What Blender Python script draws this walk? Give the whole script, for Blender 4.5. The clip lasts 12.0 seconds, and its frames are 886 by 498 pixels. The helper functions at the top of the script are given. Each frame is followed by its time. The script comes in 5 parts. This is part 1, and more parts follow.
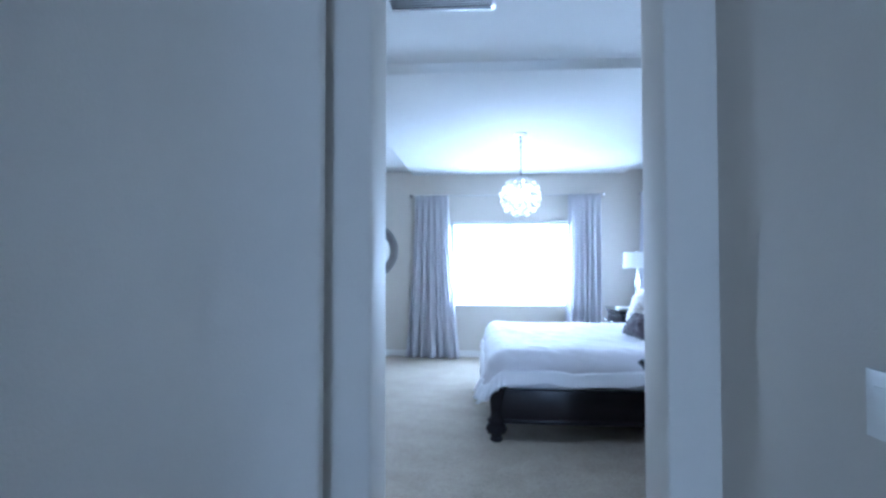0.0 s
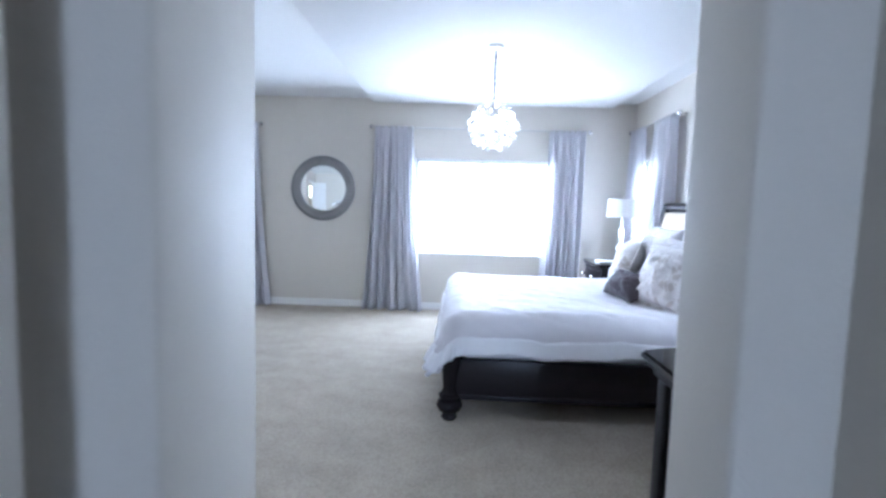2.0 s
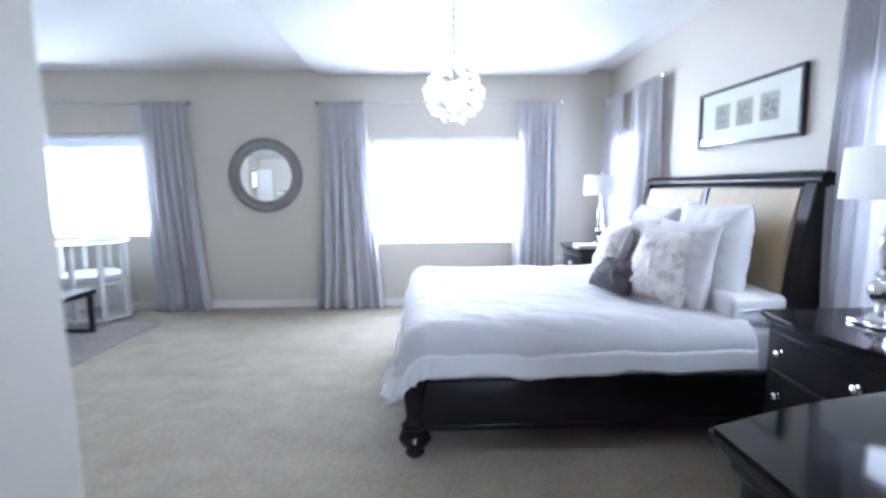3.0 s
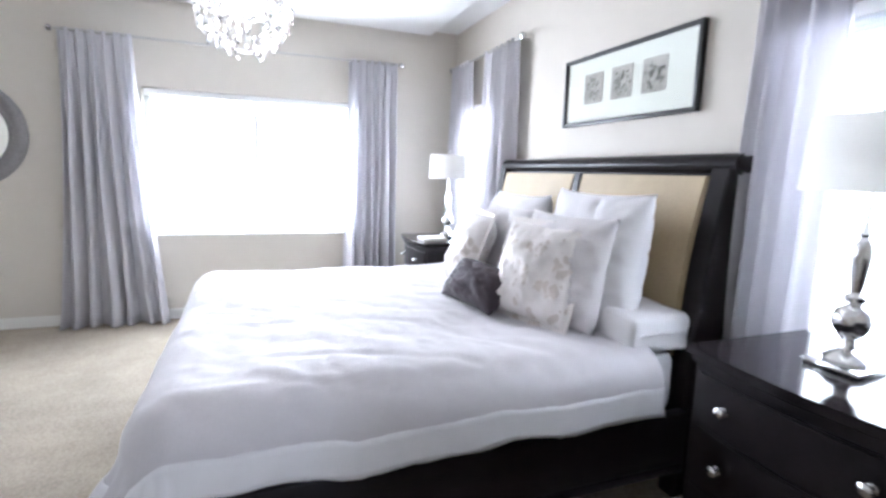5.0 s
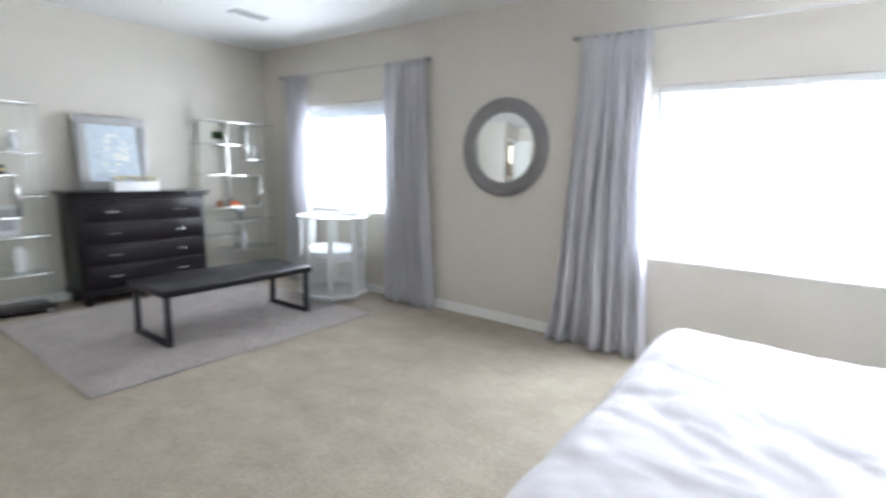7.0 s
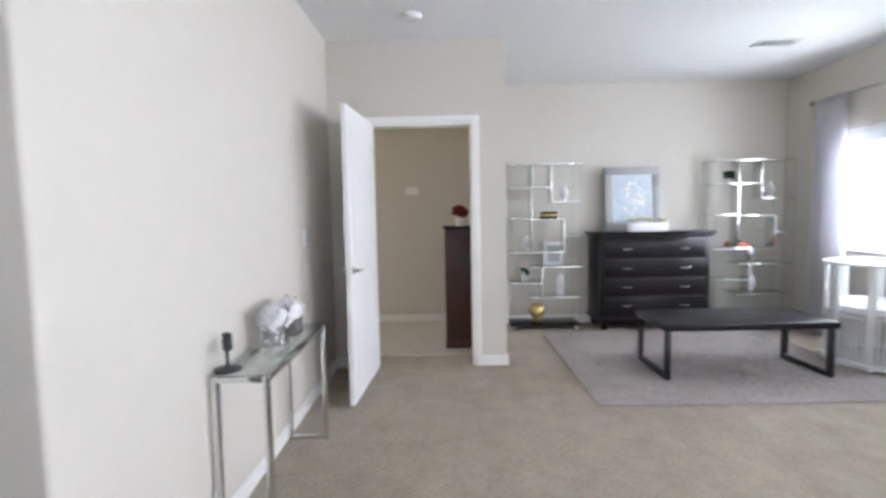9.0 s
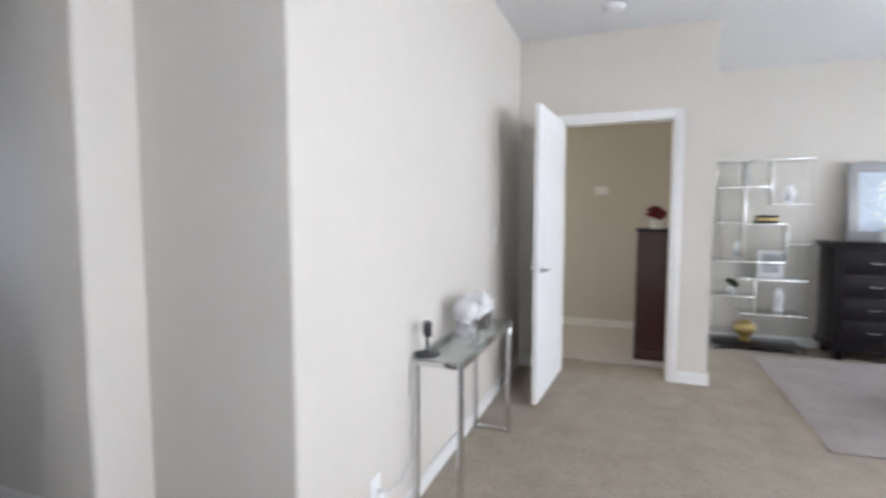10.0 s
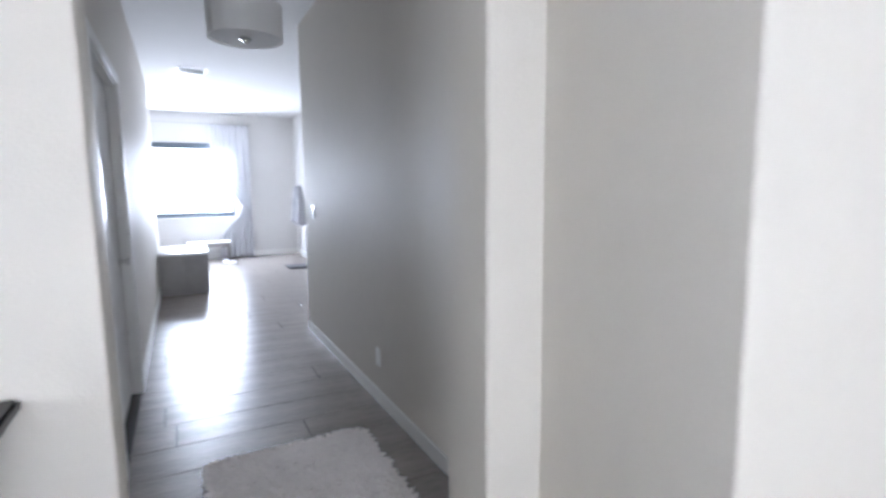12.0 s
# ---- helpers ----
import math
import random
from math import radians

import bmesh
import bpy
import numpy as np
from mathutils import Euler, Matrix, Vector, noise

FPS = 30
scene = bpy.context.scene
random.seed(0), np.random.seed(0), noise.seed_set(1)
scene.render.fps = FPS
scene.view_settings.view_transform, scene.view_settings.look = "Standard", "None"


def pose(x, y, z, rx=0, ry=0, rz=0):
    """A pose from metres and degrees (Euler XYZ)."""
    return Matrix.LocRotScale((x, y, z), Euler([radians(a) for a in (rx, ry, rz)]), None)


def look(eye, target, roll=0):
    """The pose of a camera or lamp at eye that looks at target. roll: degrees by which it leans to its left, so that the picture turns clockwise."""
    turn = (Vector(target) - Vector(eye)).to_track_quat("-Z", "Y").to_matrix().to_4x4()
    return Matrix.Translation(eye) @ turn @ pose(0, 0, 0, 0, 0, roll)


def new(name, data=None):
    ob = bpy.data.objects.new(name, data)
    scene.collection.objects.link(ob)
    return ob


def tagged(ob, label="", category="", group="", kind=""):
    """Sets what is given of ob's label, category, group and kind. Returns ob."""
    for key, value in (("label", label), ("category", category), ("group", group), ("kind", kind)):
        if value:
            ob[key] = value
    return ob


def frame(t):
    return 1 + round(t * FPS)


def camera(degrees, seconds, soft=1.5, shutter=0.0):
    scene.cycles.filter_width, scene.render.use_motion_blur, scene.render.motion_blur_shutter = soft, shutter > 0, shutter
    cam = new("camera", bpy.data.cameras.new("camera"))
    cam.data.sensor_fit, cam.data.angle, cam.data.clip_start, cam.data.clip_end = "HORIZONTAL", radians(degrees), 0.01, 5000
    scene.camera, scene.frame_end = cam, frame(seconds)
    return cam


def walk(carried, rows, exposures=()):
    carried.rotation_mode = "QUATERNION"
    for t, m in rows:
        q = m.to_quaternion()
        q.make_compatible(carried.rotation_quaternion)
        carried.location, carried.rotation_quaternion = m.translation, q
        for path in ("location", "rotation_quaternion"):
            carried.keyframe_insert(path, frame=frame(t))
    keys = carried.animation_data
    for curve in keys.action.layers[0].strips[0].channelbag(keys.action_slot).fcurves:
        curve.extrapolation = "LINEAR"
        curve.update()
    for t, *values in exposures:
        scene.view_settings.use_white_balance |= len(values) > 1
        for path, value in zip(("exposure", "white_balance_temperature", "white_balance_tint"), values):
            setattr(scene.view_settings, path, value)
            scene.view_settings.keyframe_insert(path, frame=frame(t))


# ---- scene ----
cam = camera(83.6, 12.0, soft=2.8, shutter=0.5)
PATH = [
    (0, (-0.52, -0.082, 1.388), (-0.669, 1.912, 1.439), 0.0),
    (0.5, (-0.47, -0.089, 1.417), (-0.645, 1.902, 1.483), -3.5),
    (1, (-0.354, 0.155, 1.379), (-0.379, 2.153, 1.453), -3.0),
    (1.5, (-0.336, 0.422, 1.37), (-0.404, 2.418, 1.257), -0.6),
    (2, (-0.382, 0.722, 1.362), (-0.437, 2.714, 1.191), 1.8),
    (2.5, (-0.377, 1.053, 1.389), (-0.387, 3.041, 1.167), 1.7),
    (3, (-0.329, 1.356, 1.386), (-0.257, 3.34, 1.143), -0.5),
    (3.5, (-0.241, 1.627, 1.38), (0.351, 3.516, 1.098), 1.8),
    (3.7, (-0.201, 1.712, 1.371), (0.534, 3.552, 1.096), 2.4),
    (5.3, (-0.075, 2.516, 1.345), (0.603, 4.371, 1.032), 1.1),
    (5.5, (-0.055, 2.618, 1.343), (0.453, 4.527, 1.031), 1.0),
    (6, (0.009, 2.882, 1.325), (-0.254, 4.839, 1.007), 0.7),
    (6.5, (0.111, 3.201, 1.368), (-0.702, 4.998, 1.037), -0.7),
    (7, (0.039, 3.384, 1.372), (-1.133, 4.971, 1.046), 1.6),
    (7.5, (0.071, 3.506, 1.385), (-1.592, 4.581, 1.108), 1.2),
    (7.7, (0.064, 3.489, 1.406), (-1.722, 4.344, 1.129), 0.6),
    (9.3, (0.098, 3.332, 1.318), (-1.886, 3.131, 1.172), -0.4),
    (9.5, (0.121, 3.328, 1.34), (-1.844, 2.987, 1.187), 0.2),
    (10, (0.106, 3.278, 1.331), (-1.756, 2.563, 1.178), -0.0),
    (10.5, (0.122, 3.217, 1.328), (-1.538, 2.112, 1.165), -0.2),
    (11, (0.047, 3.081, 1.33), (-1.381, 1.694, 1.134), 0.2),
    (11.5, (-0.062, 2.956, 1.364), (-1.26, 1.374, 1.115), 0.9),
    (12, (-0.134, 2.903, 1.372), (-1.06, 1.147, 1.129), -0.5),
]
EXPOSURES = [
    (0.0, -0.08, 4380, 9), (0.5, -0.02, 4400, 8), (1.0, -0.03, 4680, 9), (1.5, 0.07, 4800, 11), (2.0, 0.10, 4980, 14), (2.5, 0.04, 5200, 17), (3.5, 0.10, 5270, 13),
    (5.5, 0.08, 5850, 17), (7.0, 0.0, 5850, 13), (9.5, 0.04, 5900, 18), (11.0, 0.15, 5830, 17), (12.0, 0.16, 5790, 17),
]
walk(cam, [(t, look(eye, target, roll)) for t, eye, target, roll in PATH], EXPOSURES)

# ---- world and light ----
world = bpy.data.worlds.new("world")
scene.world = world
world.use_nodes = True
wn = world.node_tree.nodes
sky = wn.new("ShaderNodeTexSky")
sky.sky_type = "NISHITA"
sky.sun_disc = False
sky.sun_elevation, sky.sun_rotation = radians(58), radians(200)
world.node_tree.links.new(sky.outputs[0], wn["Background"].inputs[0])
wn["Background"].inputs[1].default_value = 0.12


def sun_lamp():
    data = bpy.data.lights.new("sun", "SUN")
    data.energy, data.angle, data.color = 3.0, radians(0.5), (1, 0.96, 0.9)
    ob = new("sun", data)
    ob.matrix_world = look((0, 0, 30), (5, 15, 0))
    return ob


sun_lamp()


def opening_light(x, y, z, w, h, toward, watts, colour=(0.93, 0.97, 1.0)):
    data = bpy.data.lights.new("opening_light", "AREA")
    data.shape, data.size, data.size_y, data.energy, data.color = "RECTANGLE", w, h, watts, colour
    ob = new("opening_light", data)
    ob.matrix_world = look((x, y, z), toward)
    return ob


opening_light(-0.07, 7.30, 1.38, 1.6, 1.1, (-0.07, 0, 0.0), 92)
opening_light(-4.15, 7.30, 1.45, 1.25, 1.05, (-4.15, 0, -0.2), 40)
opening_light(1.95, 3.4, 1.38, 0.75, 1.1, (0, 3.4, 0.75), 17)
opening_light(1.95, 6.42, 1.38, 0.7, 1.1, (0, 6.42, 0.75), 31)
opening_light(-0.5, -8.1, 1.5, 1.2, 1.2, (-0.5, 0, 1.3), 222, (0.84, 0.92, 1.0))
# Warm lamp added out of view to brighten the landing; no window is known there.
opening_light(-4.95, 0.30, 1.4, 1.0, 1.1, (-4.95, 5, 1.3), 23, (1.0, 0.91, 0.62))


# ---- materials ----
def material(name, colour, rough=0.6, metal=0.0, bump=0.0, scale=40.0, vary=0.06, stretch=(1, 1, 1), broad_scale=0.0, **more):
    m = bpy.data.materials.new(name)
    m.use_nodes = True
    n, l = m.node_tree.nodes, m.node_tree.links
    b = n["Principled BSDF"]
    b.inputs["Roughness"].default_value, b.inputs["Metallic"].default_value = rough, metal
    for key, value in more.items():
        b.inputs[key.replace("_", " ")].default_value = value
    co = n.new("ShaderNodeTexCoord")
    mp = n.new("ShaderNodeMapping")
    mp.inputs["Scale"].default_value = stretch
    l.new(co.outputs["Object"], mp.inputs[0])
    fine = n.new("ShaderNodeTexNoise")
    fine.inputs["Scale"].default_value, fine.inputs["Detail"].default_value = scale, 6
    l.new(mp.outputs[0], fine.inputs[0])
    broad = n.new("ShaderNodeTexNoise")
    broad.inputs["Scale"].default_value, broad.inputs["Detail"].default_value = broad_scale or scale / 14, 3
    l.new(mp.outputs[0], broad.inputs[0])
    both = n.new("ShaderNodeMath")
    both.operation = "ADD"
    l.new(fine.outputs[0], both.inputs[0])
    l.new(broad.outputs[0], both.inputs[1])
    ramp = n.new("ShaderNodeMapRange")
    ramp.inputs[1].default_value, ramp.inputs[2].default_value = 0.6, 1.4
    ramp.inputs[3].default_value, ramp.inputs[4].default_value = 1 - vary, 1 + vary
    l.new(both.outputs[0], ramp.inputs[0])
    mul = n.new("ShaderNodeVectorMath")
    mul.operation = "SCALE"
    mul.inputs[0].default_value = colour
    l.new(ramp.outputs[0], mul.inputs["Scale"])
    l.new(mul.outputs[0], b.inputs["Base Color"])
    if bump:
        bp = n.new("ShaderNodeBump")
        bp.inputs["Strength"].default_value, bp.inputs["Distance"].default_value = min(1, bump), 0.004 * max(1, bump)
        l.new(fine.outputs[0], bp.inputs["Height"])
        l.new(bp.outputs[0], b.inputs["Normal"])
    return m


def glass_material(name, colour=(0.95, 1, 0.98)):
    m = bpy.data.materials.new(name)
    m.use_nodes = True
    b = m.node_tree.nodes["Principled BSDF"]
    b.inputs["Base Color"].default_value = (*colour, 1)
    b.inputs["Roughness"].default_value = 0.02
    b.inputs["Transmission Weight"].default_value = 1
    b.inputs["IOR"].default_value = 1.45
    return m


def thin_glass(name, tint, gloss=0.8):
    """Clear sheet glass: it lets light straight through and mirrors at a slant."""
    m = bpy.data.materials.new(name)
    m.use_nodes = True
    n, l = m.node_tree.nodes, m.node_tree.links
    n.remove(n["Principled BSDF"])
    clear, shine, mix, slant, bend, cut = (n.new("ShaderNode" + k) for k in ("BsdfTransparent", "BsdfGlossy", "MixShader", "LayerWeight", "Math", "Math"))
    clear.inputs[0].default_value = (*tint, 1)
    shine.inputs["Roughness"].default_value = 0.02
    slant.inputs[0].default_value = 0.5
    bend.operation, cut.operation = "POWER", "MULTIPLY_ADD"
    bend.inputs[1].default_value = 4.0
    cut.inputs[1].default_value, cut.inputs[2].default_value = gloss, 0.03
    l.new(slant.outputs["Facing"], bend.inputs[0])
    l.new(bend.outputs[0], cut.inputs[0])
    l.new(cut.outputs[0], mix.inputs[0])
    l.new(clear.outputs[0], mix.inputs[1])
    l.new(shine.outputs[0], mix.inputs[2])
    l.new(mix.outputs[0], n["Material Output"].inputs[0])
    return m


def see_through(m, share, colour):
    """Cloth that lets some of the light behind it glow through."""
    n, l = m.node_tree.nodes, m.node_tree.links
    mix, back = n.new("ShaderNodeMixShader"), n.new("ShaderNodeBsdfTranslucent")
    back.inputs[0].default_value = (*colour, 1)
    mix.inputs[0].default_value = share
    l.new(n["Principled BSDF"].outputs[0], mix.inputs[1])
    l.new(back.outputs[0], mix.inputs[2])
    l.new(mix.outputs[0], n["Material Output"].inputs[0])
    return m


def emit_material(name, colour, strength):
    m = bpy.data.materials.new(name)
    m.use_nodes = True
    b = m.node_tree.nodes["Principled BSDF"]
    b.inputs["Emission Color"].default_value = (*colour, 1)
    b.inputs["Emission Strength"].default_value = strength
    return m


def streaks(m):
    """Faint swept bands left in the pile by a vacuum cleaner, over the even colour."""
    n, l = m.node_tree.nodes, m.node_tree.links
    b = n["Principled BSDF"]
    old = b.inputs["Base Color"].links[0].from_socket
    co, mp, noi, rng, mul, tuft, high, both = (n.new("ShaderNode" + k) for k in ("TexCoord", "Mapping", "TexNoise", "MapRange", "VectorMath", "TexVoronoi", "MapRange", "Math"))
    mp.inputs["Scale"].default_value = (0.9, 1.7, 1.0)
    mp.inputs["Rotation"].default_value = (0, 0, 0.35)
    noi.inputs["Scale"].default_value, noi.inputs["Detail"].default_value = 2.2, 4
    rng.inputs[1].default_value, rng.inputs[2].default_value, rng.inputs[3].default_value, rng.inputs[4].default_value = 0.3, 0.7, 0.93, 1.07
    # Colour also darkens away from each tuft's middle, painting shade between the tufts.
    tuft.inputs["Scale"].default_value = 75
    high.inputs[1].default_value, high.inputs[2].default_value, high.inputs[3].default_value, high.inputs[4].default_value = 0.0, 0.8, 1.07, 0.80
    both.operation, mul.operation = "MULTIPLY", "SCALE"
    l.new(co.outputs["Object"], mp.inputs[0])
    l.new(co.outputs["Object"], tuft.inputs["Vector"])
    l.new(mp.outputs[0], noi.inputs["Vector"])
    l.new(noi.outputs[0], rng.inputs[0])
    l.new(tuft.outputs["Distance"], high.inputs[0])
    l.new(rng.outputs[0], both.inputs[0])
    l.new(high.outputs[0], both.inputs[1])
    l.new(old, mul.inputs[0])
    l.new(both.outputs[0], mul.inputs["Scale"])
    l.new(mul.outputs[0], b.inputs["Base Color"])
    return m


def let_through(m, share):
    """Loosely woven cloth: part of what lies behind shows straight through."""
    n, l = m.node_tree.nodes, m.node_tree.links
    out = n["Material Output"].inputs[0]
    old = out.links[0].from_socket
    mix, gap = n.new("ShaderNodeMixShader"), n.new("ShaderNodeBsdfTransparent")
    mix.inputs[0].default_value = share
    l.new(old, mix.inputs[1])
    l.new(gap.outputs[0], mix.inputs[2])
    l.new(mix.outputs[0], out)
    return m


M_WALL = material("wall_paint", (0.62, 0.58, 0.515), 0.62, bump=0.25, scale=130, vary=0.02)
# Wall colour made lighter and greyer to stand for bounced light in the bathroom.
M_BATH_BOUNCE = material("bathroom_wall_bounce", (0.66, 0.645, 0.625), 0.55, bump=0.25, scale=130, vary=0.02)
M_CEIL = material("ceiling_paint", (0.72, 0.715, 0.70), 0.85, bump=0.3, scale=110, vary=0.015)
M_TRIM = material("white_trim", (0.80, 0.79, 0.76), 0.35, vary=0.02)
M_DOOR = material("white_door", (0.80, 0.79, 0.77), 0.5, vary=0.02)
M_CARPET = streaks(material("carpet", (0.395, 0.34, 0.268), 1.0, bump=1.6, scale=95, vary=0.14, broad_scale=6.0))
M_RUG = material("grey_rug", (0.43, 0.39, 0.365), 1.0, bump=1.0, scale=120, vary=0.14, broad_scale=5.0)
M_FUR = material("fur", (0.86, 0.82, 0.79), 0.9, vary=0.1, scale=60, Sheen_Weight=0.4)
M_DARK = material("espresso_wood", (0.016, 0.013, 0.0145), 0.3, vary=0.3, scale=30, stretch=(1, 8, 8), Specular_IOR_Level=0.17)
M_DARKTOP = material("espresso_polished", (0.016, 0.013, 0.014), 0.07, Specular_IOR_Level=0.2, vary=0.25, scale=30, stretch=(1, 8, 8))
M_BLACK = material("black_steel", (0.02, 0.02, 0.022), 0.4, vary=0.1)
M_CURTAIN = let_through(see_through(material("grey_curtain", (0.70, 0.68, 0.70), 0.6, bump=0.4, scale=300, vary=0.08, stretch=(1, 1, 0.15), Sheen_Weight=0.2), 0.36, (0.72, 0.72, 0.76)), 0.04)
M_SHEER = see_through(material("white_sheer", (0.8, 0.8, 0.82), 0.8, vary=0.03), 0.2, (0.8, 0.82, 0.85))
M_CHROME = material("chrome", (0.75, 0.75, 0.76), 0.12, 1.0, vary=0.04)
M_SATIN = material("satin_chrome", (0.74, 0.74, 0.72), 0.2, 1.0, vary=0.04)
M_NICKEL = material("brushed_nickel", (0.55, 0.54, 0.52), 0.3, 1.0, vary=0.06)
M_SILVERLEAF = material("grey_mirror_frame", (0.23, 0.22, 0.22), 0.45, 0.3, bump=0.4, scale=60, vary=0.2)
M_MIRROR = material("mirror_glass", (0.9, 0.92, 0.91), 0.01, 1.0, vary=0.0)
M_LINEN = material("white_bedding", (0.74, 0.73, 0.75), 0.8, bump=0.3, scale=220, vary=0.03, Sheen_Weight=0.3)
M_BLUSH = material("pale_grey_satin", (0.66, 0.63, 0.64), 0.4, bump=0.3, scale=120, vary=0.06, Sheen_Weight=0.4)
M_PLUM = material("dark_plum_velvet", (0.06, 0.045, 0.055), 0.75, bump=0.3, vary=0.1, scale=140, Sheen_Weight=0.15)
M_TAN = material("tan_leather", (0.42, 0.33, 0.2), 0.5, bump=0.4, scale=90, vary=0.1)
M_SHADE = see_through(material("white_lampshade", (0.82, 0.81, 0.79), 0.8, bump=0.3, scale=260, vary=0.02), 0.4, (0.85, 0.84, 0.82))
M_WHITE = material("white_lacquer", (0.8, 0.8, 0.79), 0.22, vary=0.02)
M_TILE = material("wood_tile", (0.27, 0.24, 0.215), 0.27, bump=0.25, scale=14, vary=0.3, stretch=(1, 9, 9))
M_GROUT = material("grout", (0.06, 0.057, 0.054), 0.9, vary=0.1)
M_GLASS = thin_glass("clear_glass", (0.97, 0.99, 0.98))
M_PAPER = material("white_paper", (0.84, 0.82, 0.77), 0.8, vary=0.02)
M_CHERRY = material("cherry_wood", (0.05, 0.015, 0.011), 0.35, vary=0.3, scale=25, stretch=(8, 8, 1))
M_BLIND = see_through(material("blind_vinyl", (0.8, 0.81, 0.82), 0.5, vary=0.03), 0.5, (0.85, 0.87, 0.9))
M_OUT = emit_material("bright_outdoors", (0.93, 0.97, 1.0), 9.0)
M_SEPIA = material("sepia_print", (0.50, 0.46, 0.43), 0.8, vary=0.3, scale=60)
M_SEPIADARK = material("sepia_scroll", (0.30, 0.28, 0.26), 0.8, vary=0.2)
M_BULB = emit_material("lit_bulb", (1.0, 0.9, 0.78), 80.0)
M_CRYSTAL = glass_material("crystal", (1, 1, 1))
M_DUVET = material("off_white_duvet", (0.58, 0.555, 0.575), 0.75, bump=0.3, scale=200, vary=0.03, Sheen_Weight=0.3)
M_PATTERN = material("leaf_jacquard", (0.74, 0.70, 0.68), 0.6, bump=0.4, scale=60, vary=0.04, Sheen_Weight=0.3)


def leaf_print(m, light, dark):
    """Taupe leaf shapes woven over a pale ground."""
    n, l = m.node_tree.nodes, m.node_tree.links
    co, mp, vo, wob, ramp = (n.new("ShaderNode" + k) for k in ("TexCoord", "Mapping", "TexVoronoi", "TexNoise", "ValToRGB"))
    wob.inputs["Scale"].default_value = 9
    mp.inputs["Scale"].default_value = (1.0, 1.0, 0.55)
    vo.inputs["Scale"].default_value = 19
    l.new(co.outputs["Object"], wob.inputs[0])
    l.new(co.outputs["Object"], mp.inputs[0])
    mixed = n.new("ShaderNodeMixRGB")
    mixed.inputs[0].default_value = 0.12
    l.new(mp.outputs[0], mixed.inputs[1])
    l.new(wob.outputs["Color"], mixed.inputs[2])
    l.new(mixed.outputs[0], vo.inputs[0])
    ramp.color_ramp.elements[0].position, ramp.color_ramp.elements[1].position = 0.30, 0.40
    ramp.color_ramp.elements[0].color, ramp.color_ramp.elements[1].color = (*dark, 1), (*light, 1)
    l.new(vo.outputs["Distance"], ramp.inputs[0])
    l.new(ramp.outputs[0], n["Principled BSDF"].inputs["Base Color"])
    return m


leaf_print(M_PATTERN, (0.74, 0.70, 0.68), (0.57, 0.51, 0.47))
M_LANDING = material("landing_carpet", (0.58, 0.54, 0.51), 1.0, bump=1.0, scale=150, vary=0.08)
M_BENCH = material("black_stained_top", (0.012, 0.011, 0.013), 0.3, vary=0.3, scale=24, stretch=(8, 1, 8), Specular_IOR_Level=0.3)
M_SHELFGLASS = thin_glass("shelf_glass", (0.93, 0.97, 0.955))
M_SILVERFRAME = material("silver_frame", (0.36, 0.355, 0.35), 0.5, 0.25, bump=0.3, scale=50, vary=0.15)
M_ARTPRINT = material("pale_print", (0.55, 0.62, 0.68), 0.5, vary=0.25, scale=16)
M_PRINT = material("grey_print", (0.45, 0.45, 0.47), 0.6, vary=0.4, scale=40)
M_CREAM = material("cream_petals", (0.78, 0.74, 0.58), 0.8, vary=0.1)
M_PETAL = material("white_petals", (0.80, 0.79, 0.78), 0.8, vary=0.06)
M_MOSAIC = material("mirror_mosaic", (0.5, 0.48, 0.47), 0.25, 0.9, vary=0.5, scale=70)
M_PLATE = material("white_plate", (0.82, 0.82, 0.80), 0.3, vary=0.01)
M_ORANGE = material("orange_cover", (0.65, 0.16, 0.05), 0.5, vary=0.1)
M_GOLD = material("brass", (0.62, 0.47, 0.2), 0.3, 1.0, vary=0.1)
M_GREEN = material("green_leaves", (0.05, 0.11, 0.03), 0.5, vary=0.3)
M_RED = material("dark_red_petals", (0.16, 0.012, 0.02), 0.6, vary=0.3)
M_STONE = material("grey_cabinet", (0.30, 0.29, 0.28), 0.5, vary=0.1, scale=12)
M_TOWEL = material("grey_towel", (0.42, 0.42, 0.44), 0.95, bump=1.0, scale=60, vary=0.45)
M_SLATE = material("slate_paint", (0.30, 0.31, 0.33), 0.5, vary=0.06)
M_MAT = material("dark_mat", (0.07, 0.07, 0.075), 0.95, bump=1.0, scale=150, vary=0.2)
M_WINFRAME = material("slate_window_frame", (0.12, 0.15, 0.18), 0.4, vary=0.05)


# ---- mesh helpers ----
def box(bm, x0, x1, y0, y1, z0, z1, bevel=0.0, seg=2):
    made = bmesh.ops.create_cube(bm, size=1, matrix=Matrix.Translation(((x0 + x1) / 2, (y0 + y1) / 2, (z0 + z1) / 2))
                                 @ Matrix.Diagonal((x1 - x0, y1 - y0, z1 - z0, 1)))["verts"]
    if bevel:
        edges = list({e for v in made for e in v.link_edges})
        bmesh.ops.bevel(bm, geom=edges, offset=bevel, segments=seg, profile=0.5, affect="EDGES")
    return bm


def boxes(*rows, bevel=0.0, seg=2):
    bm = bmesh.new()
    for r in rows:
        box(bm, *r, bevel=bevel, seg=seg)
    return bm


